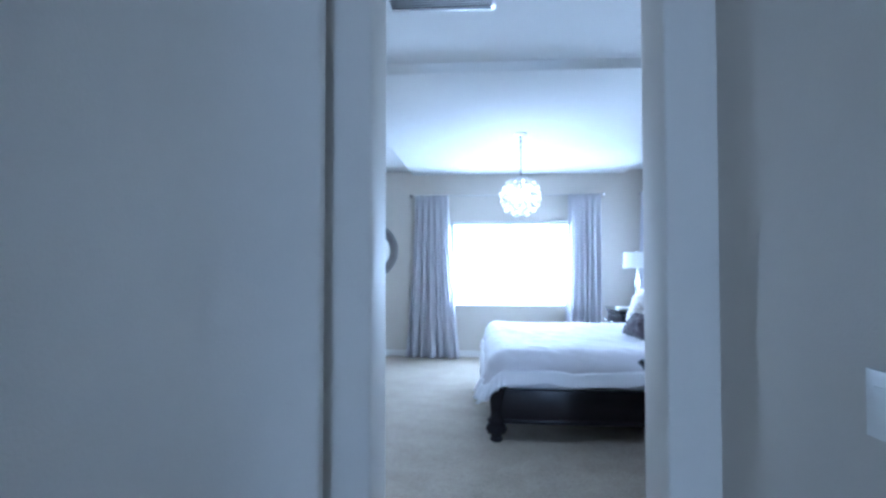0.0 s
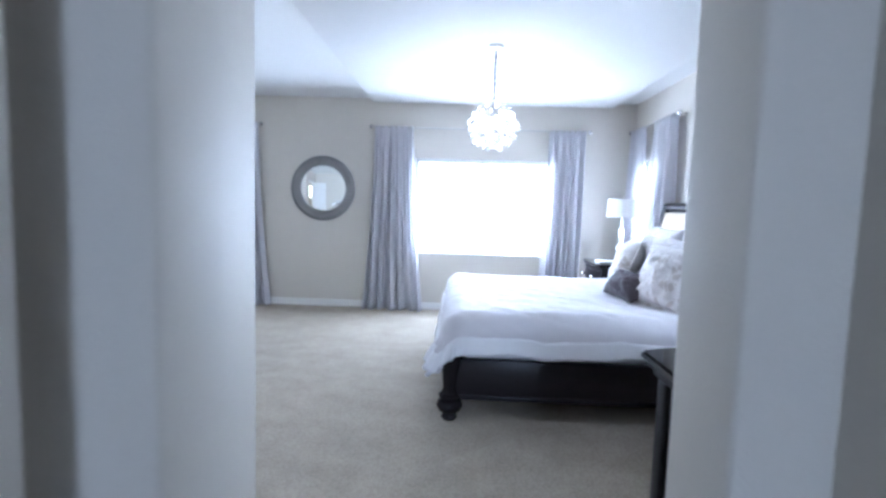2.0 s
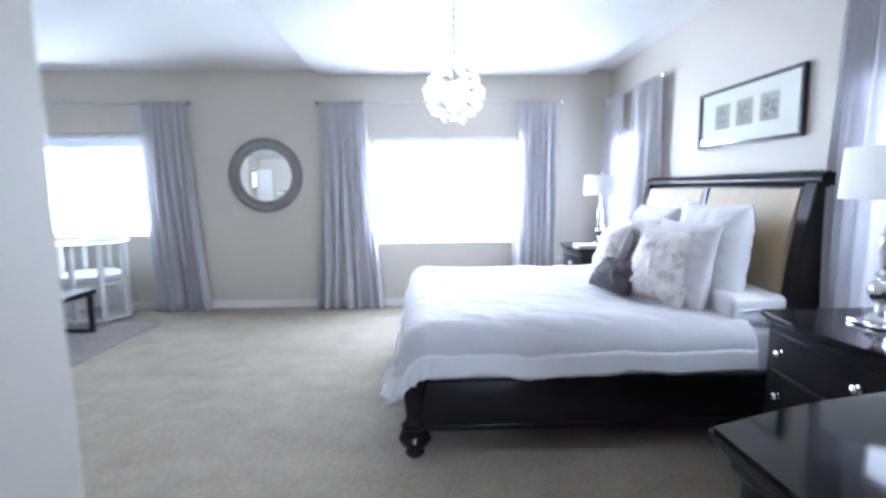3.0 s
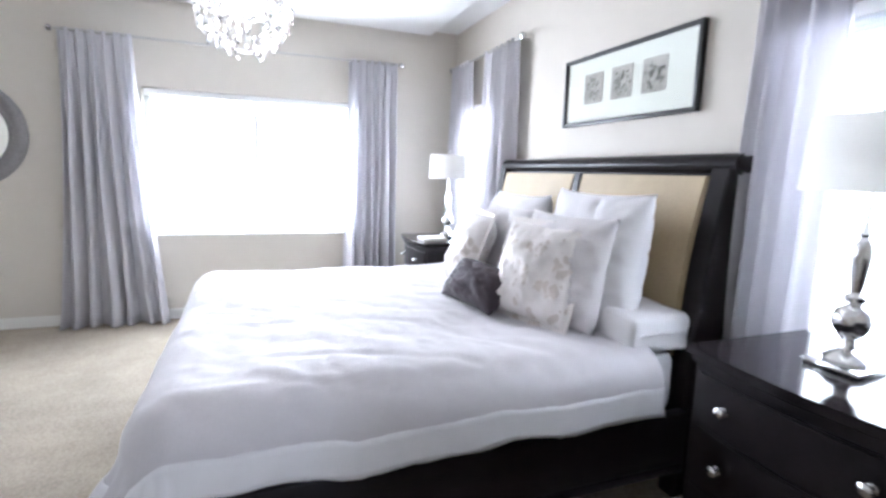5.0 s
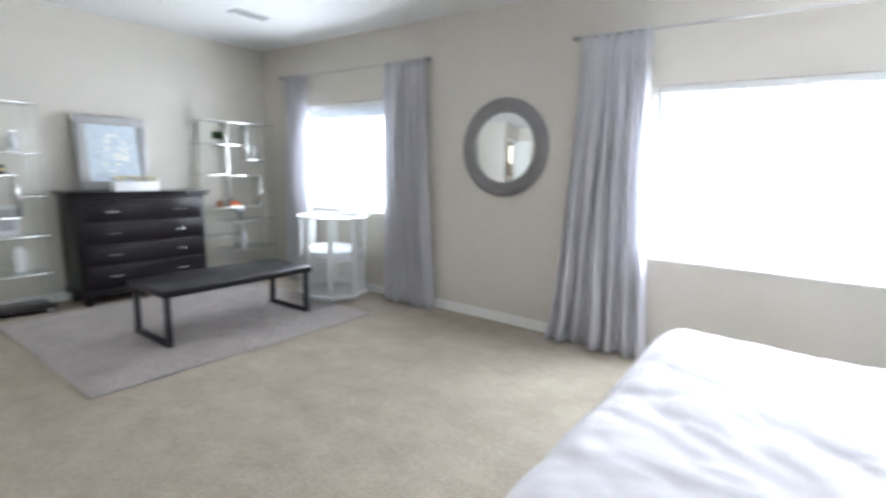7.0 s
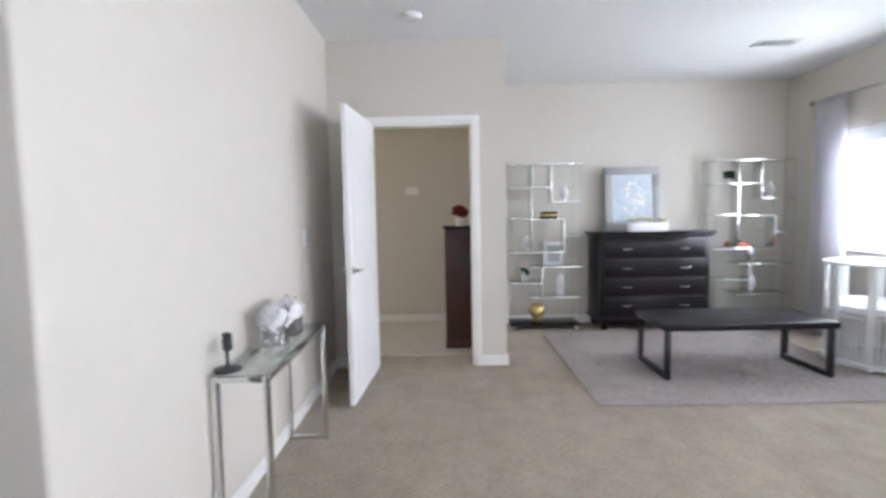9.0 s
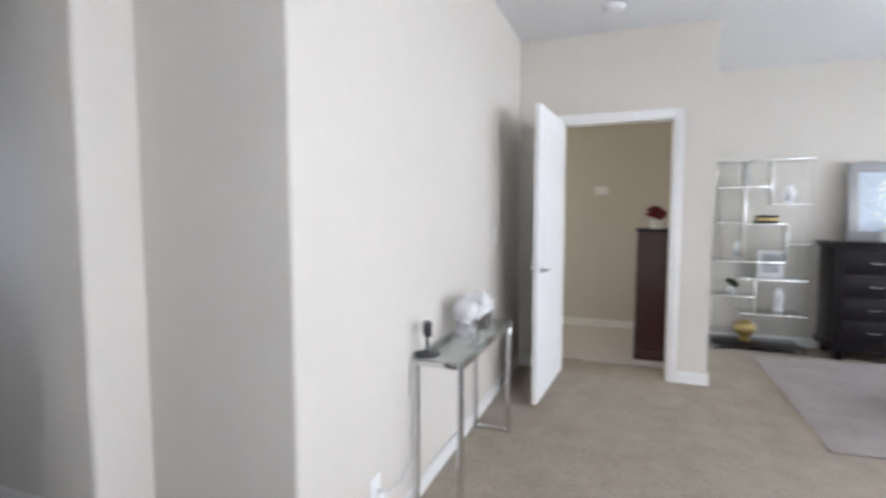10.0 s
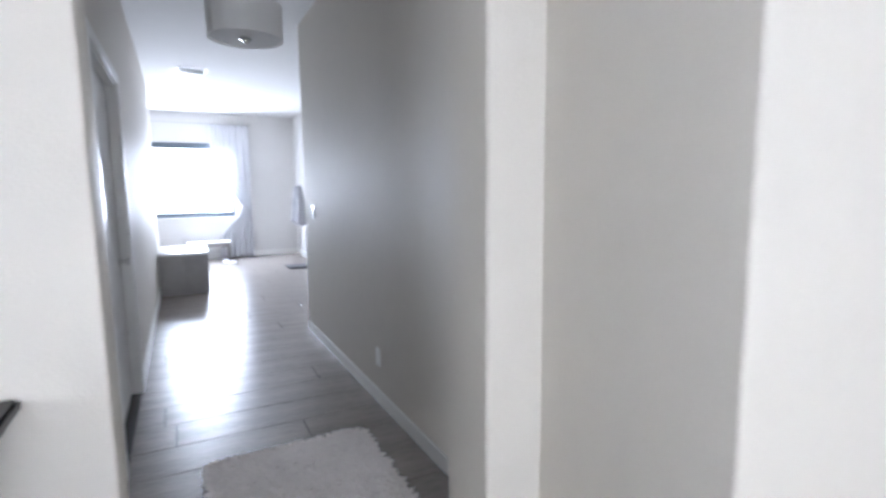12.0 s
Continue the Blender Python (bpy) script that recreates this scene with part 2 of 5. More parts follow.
def lathe(profile, seg=32, at=(0, 0, 0)):
    bm = bmesh.new()
    rings = []
    for r, z in profile:
        if r < 1e-5:
            rings.append([bm.verts.new((at[0], at[1], at[2] + z))])
        else:
            rings.append([bm.verts.new((at[0] + r * math.cos(2 * math.pi * i / seg), at[1] + r * math.sin(2 * math.pi * i / seg), at[2] + z)) for i in range(seg)])
    for a, b in zip(rings, rings[1:]):
        for i in range(seg):
            j = (i + 1) % seg
            if len(a) == 1 and len(b) == 1:
                continue
            if len(a) == 1:
                bm.faces.new((a[0], b[j], b[i]))
            elif len(b) == 1:
                bm.faces.new((a[i], a[j], b[0]))
            else:
                bm.faces.new((a[i], a[j], b[j], b[i]))
    bmesh.ops.recalc_face_normals(bm, faces=bm.faces)
    return bm


def tube(points, radius, seg=8, closed=False):
    bm = bmesh.new()
    pts = [Vector(p) for p in points]
    rings = []
    n = len(pts)
    for i, p in enumerate(pts):
        a, b = (pts[i - 1] if i or closed else p), (pts[(i + 1) % n] if i < n - 1 or closed else p)
        d = (b - a).normalized()
        up = Vector((0, 0, 1)) if abs(d.z) < 0.9 else Vector((1, 0, 0))
        u = d.cross(up).normalized()
        v = d.cross(u)
        rings.append([bm.verts.new(p + radius * (math.cos(2 * math.pi * k / seg) * u + math.sin(2 * math.pi * k / seg) * v)) for k in range(seg)])
    for i in range(n if closed else n - 1):
        a, b = rings[i], rings[(i + 1) % n]
        for k in range(seg):
            bm.faces.new((a[k], a[(k + 1) % seg], b[(k + 1) % seg], b[k]))
    if not closed:
        bm.faces.new(rings[0])
        bm.faces.new(rings[-1])
    bmesh.ops.recalc_face_normals(bm, faces=bm.faces)
    return bm


def mesh_of(bm, name, mat, smooth=None):
    me = bpy.data.meshes.new(name)
    bm.to_mesh(me)
    bm.free()
    me.materials.append(mat)
    if smooth is not None:
        me.shade_smooth()
        me.set_sharp_from_angle(angle=radians(smooth))
    return me


def part(name, bm, mat, parent=None, label="", smooth=40, at=None):
    ob = new(name, mesh_of(bm, name, mat, smooth))
    if parent is not None:
        ob.parent = parent
    if at is not None:
        ob.matrix_basis = at
    if label:
        ob["label"] = label
    return ob


def thing(name, label, category, at=None, group="", kind=""):
    ob = new(name)
    ob.empty_display_size = 0.1
    if at is not None:
        ob.matrix_basis = at
    return tagged(ob, label, category, group, kind)


def structure(name, bm, mat, label="", category="", smooth=30):
    return tagged(part(name, bm, mat, None, "", smooth), label, category, kind="structure")


# ---- the setting ----
CEIL = 2.72
X0, X1, Y0, Y1 = -5.64, 1.84, 2.37, 7.20
FAR = 2.95
BATH_CEIL = 2.88


def wall_with_holes(axis, place, thick, lo, hi, z1, holes):
    """A wall across axis at place, thick beyond it, from lo to hi along the other axis; holes: (from, to, sill, head)."""
    bm = bmesh.new()

    def put(a, b, z0, zt):
        if b - a < 1e-4 or zt - z0 < 1e-4:
            return
        p0, p1 = min(place, place + thick), max(place, place + thick)
        if axis == "y":
            box(bm, a, b, p0, p1, z0, zt)
        else:
            box(bm, p0, p1, a, b, z0, zt)
    at = lo
    for a, b, sill, head in sorted(holes):
        put(at, a, 0, z1)
        put(a, b, 0, sill)
        put(a, b, head, z1)
        at = b
    put(at, hi, 0, z1)
    return bm


WIN_N = (-0.95, 0.81, 0.74, 1.98)
WIN_W = (-4.90, -3.42, 0.86, 2.04)
WIN_E1 = (6.15, 6.88, 0.74, 1.98)
WIN_E2 = (2.92, 3.70, 0.74, 1.98)
structure("wall_north", wall_with_holes("y", Y1, 0.18, X0 - 0.15, X1 + 0.18, CEIL + 0.1, [WIN_N, WIN_W]), M_WALL, "beige painted bedroom wall with two windows", "wall")
structure("wall_east", wall_with_holes("x", X1, 0.18, 1.637, Y1, CEIL + 0.1, [WIN_E1, WIN_E2]), M_WALL, "beige painted wall behind the bed", "wall")
structure("wall_west", boxes((X0 - 0.15, X0, 3.70, Y1, 0, CEIL + 0.1)), M_WALL, "beige painted wall behind the dresser", "wall")
# entry box in the south-west, with its door
DOOR = (2.715, 3.556, 0.0, 2.04)
XD = -4.07
structure("wall_entry", wall_with_holes("x", XD, -0.12, Y0, 3.83, CEIL + 0.1, [DOOR]), M_WALL, "beige wall around the entry door", "wall")
structure("wall_entry_side", boxes((X0 - 0.3, XD - 0.12, 3.71, 3.83, 0, CEIL + 0.1)), M_WALL, "beige return wall beside the entry", "wall")
structure("wall_landing", boxes((-5.92, -5.80, 0.2, 3.71, 0, CEIL + 0.1)), M_WALL, "beige wall of the landing outside the door", "wall")
# Unseen wall, made up with an opening for the added landing lamp.
structure("wall_landing_end", wall_with_holes("y", 0.32, -0.12, -5.8, -1.4, CEIL + 0.1, [(-5.5, -4.4, 0.8, 2.0)]), M_WALL, "added unseen end wall of the landing, opened for a lamp", "wall")
# south wall and the passage to the bathroom
def prism(outline, z0, z1, round_at=(), radius=0.02):
    """A wall block over an outline in plan, with rounded drywall corners at the numbered places."""
    bm = bmesh.new()
    low = [bm.verts.new((x, y, z0)) for x, y in outline]
    top = [bm.verts.new((x, y, z1)) for x, y in outline]
    n = len(outline)
    for i in range(n):
        bm.faces.new((low[i], low[(i + 1) % n], top[(i + 1) % n], top[i]))
    bm.faces.new(low)
    bm.faces.new(top)
    bmesh.ops.recalc_face_normals(bm, faces=bm.faces)
    if round_at:
        edges = [bm.edges.get((low[i], top[i])) for i in round_at]
        bmesh.ops.bevel(bm, geom=edges, offset=radius, segments=4, profile=0.5, affect="EDGES")
    return bm


HE, HW = 0.185, -1.20
structure("wall_south_west", prism([(XD - 0.12, Y0 - 0.14), (-1.40, Y0 - 0.14), (-1.40, -1.97), (HW, -1.97), (HW, 0.58), (-1.19, 1.06), (-1.155, 1.18), (-1.09, 1.26), (-0.98, 1.315), (-0.988, 1.38), (-1.15, 1.38), (-1.15, 1.435),
                                    (-0.875, 1.52), (-0.872, 1.765), (-1.065, 1.765), (-1.058, Y0), (XD - 0.12, Y0)], 0, FAR, (8, 12, 13, 15), 0.014), M_WALL,
          "pale painted wall by the console, turning into the hall", "wall")
structure("wall_south_east", prism([(HE + 0.14, -5.6), (HE + 0.14, 1.49), (X1 + 0.18, 1.49), (X1 + 0.18, 1.637), (0.028, 1.637), (0.033, 1.44), (HE, 1.44), (HE, 0.20),
                                    (HE + 0.09, 0.20), (HE + 0.09, -0.95), (HE, -0.95), (HE, -5.6)], 0, FAR, (4, 5), 0.01), M_WALL, "pale painted wall behind the chest, turning into the hall", "wall")
structure("wall_over_door", boxes((HE, HE + 0.088, -0.95, 0.20, 2.05, FAR)), M_WALL, "pale painted wall over the side door", "wall")
# bathroom
structure("wall_bath_south", wall_with_holes("y", -8.1, -0.16, -4.6, 1.8, FAR, [(-1.12, 0.35, 0.82, 2.3)]), M_BATH_BOUNCE, "pale bathroom wall with a bright window", "wall")
structure("wall_bath_west", boxes((-2.5, -2.35, -8.1, -5.4, 0, FAR), (-2.5, -2.35, -5.4, -2.0, 0, FAR)), M_BATH_BOUNCE, "pale bathroom side wall", "wall")
structure("wall_bath_north", boxes((-2.5, -1.40, -1.97, -1.85, 0, FAR)), M_BATH_BOUNCE, "pale bathroom wall", "wall")
structure("wall_bath_east", boxes((1.7, 1.85, -8.1, -5.6, 0, FAR), (HE + 0.14, 1.85, -5.6, -5.45, 0, FAR)), M_BATH_BOUNCE, "pale bathroom side wall", "wall")
# ceilings
structure("ceiling", boxes((XD - 0.12, X1 + 0.2, 2.23, Y1 + 0.1, CEIL, CEIL + 0.12), (X0 - 0.2, XD - 0.12, 3.71, Y1 + 0.1, CEIL, CEIL + 0.12), (-1.3, X1 + 0.2, 1.47, 2.23, CEIL, CEIL + 0.12)), M_CEIL, "white textured bedroom ceiling", "ceiling")
structure("ceiling_panel", boxes((-1.50, 1.52, 3.20, 7.10, CEIL - 0.07, CEIL + 0.01), bevel=0.004), M_CEIL, "dropped white ceiling panel round the chandelier", "ceiling")
structure("ceiling_landing", boxes((-6.0, -1.4, 0.1, Y0 - 0.14, CEIL, CEIL + 0.1), (-6.0, XD - 0.12, Y0 - 0.14, 3.71, CEIL, CEIL + 0.1)), M_CEIL, "white landing ceiling", "ceiling")
structure("ceiling_bath", boxes((-2.6, 2.0, -8.3, 1.468, BATH_CEIL, BATH_CEIL + 0.1), (-1.3, 0.4, 1.45, 1.468, CEIL, BATH_CEIL)), M_CEIL, "white bathroom ceiling", "ceiling")
# floors
structure("floor", boxes((X0 - 0.2, X1 + 0.2, 1.47, Y1 + 0.1, -0.12, 0.0)), M_CARPET, "beige short-pile carpet", "carpet")
structure("floor_landing", boxes((-6.0, -1.4, 0.1, Y0 - 0.14, -0.05, 0.006), (-6.0, -4.40, Y0 - 0.14, 3.71, -0.05, 0.006)), M_LANDING, "pale carpet on the landing", "carpet")
floor_bath = structure("floor_bath", boxes((-2.6, 2.0, -8.3, 1.47, -0.12, -0.006)), M_GROUT, "grey-brown wood-look plank tile floor", "floor")


def baseboard(x0, y0, x1, y1, side, height=0.09, name="baseboard"):
    """A baseboard from one place to another; side: the way that it stands off the wall."""
    t = 0.014
    bm = boxes((min(x0, x0 + side[0] * t, x1), max(x1, x1 + side[0] * t, x0), min(y0, y0 + side[1] * t, y1), max(y1, y1 + side[1] * t, y0), 0.0, height))
    top = [e for e in bm.edges if all(v.co.z > height - 1e-4 for v in e.verts)]
    bmesh.ops.bevel(bm, geom=top, offset=0.006, segments=2, affect="EDGES")
    return structure(name, bm, M_TRIM, "white painted baseboard", "baseboard")


baseboard(X0, Y1, X1, Y1, (0, -1))
baseboard(X1, Y0, X1, Y1, (-1, 0))
baseboard(X0, 3.83, X0, Y1, (1, 0))
baseboard(XD, Y0, XD, 2.68, (1, 0))
baseboard(XD, 3.62, XD, 3.844, (1, 0))
baseboard(X0, 3.83, XD, 3.83, (0, 1))
baseboard(XD, Y0, -1.08, Y0, (0, 1))
baseboard(-5.80, 0.32, -5.80, 3.71, (1, 0))
baseboard(HW, -1.95, HW, 0.98, (1, 0))
baseboard(0.07, 1.637, X1, 1.637, (0, 1))
baseboard(HE, 0.30, HE, 1.43, (-1, 0))
baseboard(HE, -5.45, HE, -1.02, (-1, 0))
baseboard(-2.35, -8.1, 1.7, -8.1, (0, 1), 0.11)
baseboard(-2.35, -8.08, -2.35, -6.43, (1, 0), 0.11)
baseboard(-2.35, -5.44, -2.35, -2.0, (1, 0), 0.11)


# ---- windows and outdoors ----
def window(name, axis, place, span, panes, label, blind=0.0):
    """A window in the opening span = (from, to, sill, head); the frame stands 0.10 m inside the wall."""
    a, b, z0, z1 = span
    w = thing(name, label, "window", kind="structure")

    def at(p0, p1, a0, a1, c0, c1):
        return (a0, a1, place + p0, place + p1, c0, c1) if axis == "y" else (place + p0, place + p1, a0, a1, c0, c1)
    for i, r in enumerate(((a, b, z1 - 0.05, z1), (a, b, z0, z0 + 0.05), (a, a + 0.05, z0 + 0.05, z1 - 0.05), (b - 0.05, b, z0 + 0.05, z1 - 0.05))):
        part("window_frame", boxes(at(0.10, 0.15, *r), bevel=0.004), M_WHITE, w)
    step = (b - a - 0.1) / panes
    for i in range(panes):
        p = part("pane", boxes(at(0.122, 0.128, a + 0.05 + i * step, a + 0.05 + (i + 1) * step, z0 + 0.05, z1 - 0.05)), M_GLASS, w)
        p.visible_shadow = False
        if i:
            part("mullion", boxes(at(0.105, 0.145, a + 0.03 + i * step, a + 0.07 + i * step, z0 + 0.05, z1 - 0.05), bevel=0.004), M_WHITE, w)
    part("window_sill", boxes(at(-0.02, 0.10, a - 0.0, b + 0.0, z0, z0 + 0.018), bevel=0.005), M_TRIM, w)
    part("blind_headrail", boxes(at(0.03, 0.085, a + 0.01, b - 0.01, z1 - 0.055, z1 - 0.002), bevel=0.006), M_WHITE, w)
    top = z1 - 0.057
    while blind and top > z1 - 0.055 - blind:
        part("blind_slat", boxes(at(0.028, 0.078, a + 0.012, b - 0.012, top - 0.0135, top), bevel=0.003, seg=1), M_BLIND, w)
        top -= 0.0155
    return w


window("window_1", "y", Y1, WIN_N, 2, "wide white-framed window bright with daylight")
window("window_2", "y", Y1, WIN_W, 1, "white-framed window bright with daylight under a raised blind", 0.10)
window("window_3", "x", X1, WIN_E1, 1, "narrow white-framed window beside the bed, blind raised", 0.10)
window("window_4", "x", X1, WIN_E2, 1, "narrow white-framed window beside the bed, blind raised", 0.10)
structure("ground", boxes((-60, 60, -60, 60, -3.2, -3.0)), M_CARPET, "pale ground outside", "ground")
structure("backdrop_north", boxes((-9, 5, 8.6, 8.65, -1.5, 4.5)), M_OUT, "bright overexposed outdoors", "backdrop")
structure("backdrop_east", boxes((3.2, 3.25, 1.0, 8.6, -1.5, 4.5)), M_OUT, "bright overexposed outdoors", "backdrop")
structure("backdrop_south", boxes((-3, 3, -9.6, -9.55, -1.5, 4.5)), M_OUT, "bright overexposed outdoors", "backdrop")


# ---- curtains ----
def curtain(top0, top1, low0, low1, axis, place, mat, height=2.36, folds=6, seed=0, low_z=0.005, cat="curtain", label="grey satin curtain hanging in soft pleats to the carpet", group="grey curtains"):
    """A pleated panel between two places on the rod, spreading to low0..low1 at the floor."""
    rnd = random.Random(seed)
    nu, nv = folds * 12, 26
    ph = [rnd.uniform(-0.5, 0.5) for _ in range(folds + 2)]
    bm = bmesh.new()
    rows = []
    for j in range(nv + 1):
        v = j / nv
        z = height - (height - low_z) * v
        a, b = top0 + (low0 - top0) * v ** 1.6, top1 + (low1 - top1) * v ** 1.6
        row = []
        for i in range(nu + 1):
            u = i / nu
            k = u * folds
            wob = ph[int(k)] * (1 - k % 1) + ph[int(k) + 1] * (k % 1)
            amp = 0.012 + 0.028 * min(1, v * 3) + 0.012 * v
            off = amp * math.sin(2 * math.pi * k + wob * (0.6 + 1.6 * v)) + 0.01 * math.sin(4.7 * math.pi * k + 3 * v)
            s = a + (b - a) * u + 0.012 * math.sin(2 * math.pi * k * 0.5 + 4 * v + seed) * v
            off -= 0.05 * max(0, v - 0.93) / 0.07 * (0.5 + 0.5 * math.sin(k * 2.3 + seed))
            row.append(bm.verts.new((s, place + off, z) if axis == "y" else (place + off, s, z)))
        rows.append(row)
    for r0, r1 in zip(rows, rows[1:]):
        for i in range(nu):
            bm.faces.new((r0[i], r0[i + 1], r1[i + 1], r1[i]))
    ob = part("curtain", bm, mat, smooth=80)
    sol = ob.modifiers.new("cloth", "SOLIDIFY")
    sol.thickness = 0.003
    return tagged(ob, label, cat, group)


CY, CX = Y1 - 0.095, X1 - 0.095
curtain(-1.47, -0.98, -1.58, -0.80, "y", CY, M_CURTAIN, seed=1)
curtain(0.74, 1.20, 0.68, 1.22, "y", CY, M_CURTAIN, seed=2)
curtain(-5.08, -4.66, -5.10, -4.60, "y", CY, M_CURTAIN, folds=5, seed=3)
curtain(-3.50, -2.98, -3.44, -2.83, "y", CY, M_CURTAIN, seed=4)
curtain(6.60, 7.06, 6.60, 7.08, "x", CX, M_CURTAIN, folds=5, seed=5)
curtain(5.76, 6.30, 5.78, 6.32, "x", CX, M_CURTAIN, folds=6, seed=6)
curtain(3.50, 3.82, 3.49, 3.86, "x", CX, M_CURTAIN, folds=5, seed=7)
curtain(2.56, 3.00, 2.52, 3.05, "x", CX, M_CURTAIN, folds=5, seed=8)


def curtain_rod(axis, place, a, b, wall, z=2.345):
    rod = thing("curtain_rod", "thin brushed steel curtain rod with clear ball finials", "curtain rod", group="curtain rods")

    def p(s, off=0.0, dz=0.0):
        return (s, place + off, z + dz) if axis == "y" else (place + off, s, z + dz)
    part("pole", tube([p(a), p(b)], 0.009, 10), M_NICKEL, rod)
    for s in (a, b):
        e = -0.03 if s == a else 0.03
        x, y, zz = p(s + e)
        part("finial", lathe([(0, -0.026), (0.016, -0.02), (0.026, 0), (0.016, 0.02), (0, 0.026)], 14, (x, y, zz)), M_CHROME, rod, "bright ball finial")
        part("bracket", tube([p(s - e), p(s - e, wall)], 0.007, 8), M_NICKEL, rod)
    return rod


curtain_rod("y", CY, -1.49, 1.21, 0.09)
curtain_rod("y", CY, -5.10, -2.96, 0.09)
curtain_rod("x", CX, 5.72, 7.06, 0.09)
curtain_rod("x", CX, 2.52, 3.86, 0.09)


# ---- round mirror, picture ----
def round_mirror(x, y, z):
    m = thing("wall_mirror", "round wall mirror in a wide grey carved frame", "mirror", pose(x, y, z, 90))
    ring = bmesh.new()
    prof = [(0.295, 0.012), (0.30, 0.03), (0.315, 0.036), (0.325, 0.03), (0.345, 0.034), (0.37, 0.044), (0.395, 0.040), (0.408, 0.03), (0.42, 0.02), (0.42, 0.0), (0.295, 0.0)]
    seg = 96
    rows = [[ring.verts.new((r * math.cos(t), r * math.sin(t), h)) for r, h in prof] for t in [2 * math.pi * i / seg for i in range(seg)]]
    for i in range(seg):
        p, q = rows[i], rows[(i + 1) % seg]
        for k in range(len(prof)):
            n = (k + 1) % len(prof)
            ring.faces.new((p[k], p[n], q[n], q[k]))
    bmesh.ops.recalc_face_normals(ring, faces=ring.faces)
    part("frame", ring, M_SILVERLEAF, m, smooth=50)
    part("mirror_glass", lathe([(0, 0.014), (0.285, 0.014), (0.299, 0.011), (0.299, 0.004), (0, 0.004)], 96), M_MIRROR, m, smooth=20)
    return m


round_mirror(-2.15, Y1 - 0.001, 1.55)


def framed_picture():
    p = thing("framed_picture", "long black-framed print with three sepia relief panels", "picture")
    y0, y1, z0, z1, x = 4.15, 5.215, 1.665, 2.075, X1
    f = 0.022
    for r in ((y0, y1, z1 - f, z1), (y0, y1, z0, z0 + f), (y0, y0 + f, z0 + f, z1 - f), (y1 - f, y1, z0 + f, z1 - f)):
        part("frame", boxes((x - 0.035, x - 0.002, *r), bevel=0.003), M_BLACK, p)
    part("mat_board", boxes((x - 0.018, x - 0.008, y0 + f, y1 - f, z0 + f, z1 - f)), M_PAPER, p, "white mat board")
    rnd = random.Random(4)
    for k in range(3):
        c = y1 - 0.285 - k * 0.245
        bm = bmesh.new()
        box(bm, x - 0.021, x - 0.0185, c - 0.085, c + 0.085, 1.79, 1.965)
        part("print", bm, M_SEPIA, p, "sepia relief print")
        bm = bmesh.new()
        for i in range(26):
            a, r = rnd.uniform(0, 6.28), rnd.choice((0.02, 0.035, 0.052, 0.066))
            yy, zz = c + r * math.cos(a), 1.878 + r * math.sin(a)
            box(bm, x - 0.0235, x - 0.0212, yy - 0.008, yy + 0.008, zz - 0.008, zz + 0.008)
        ob = part("ornament", bm, M_SEPIADARK, p, "dark scrollwork")
        ob["kind"] = "stuff"
    g = part("cover_glass", boxes((x - 0.028, x - 0.026, y0 + f, y1 - f, z0 + f, z1 - f)), M_GLASS, p)
    g.visible_shadow = False
    return p


framed_picture()


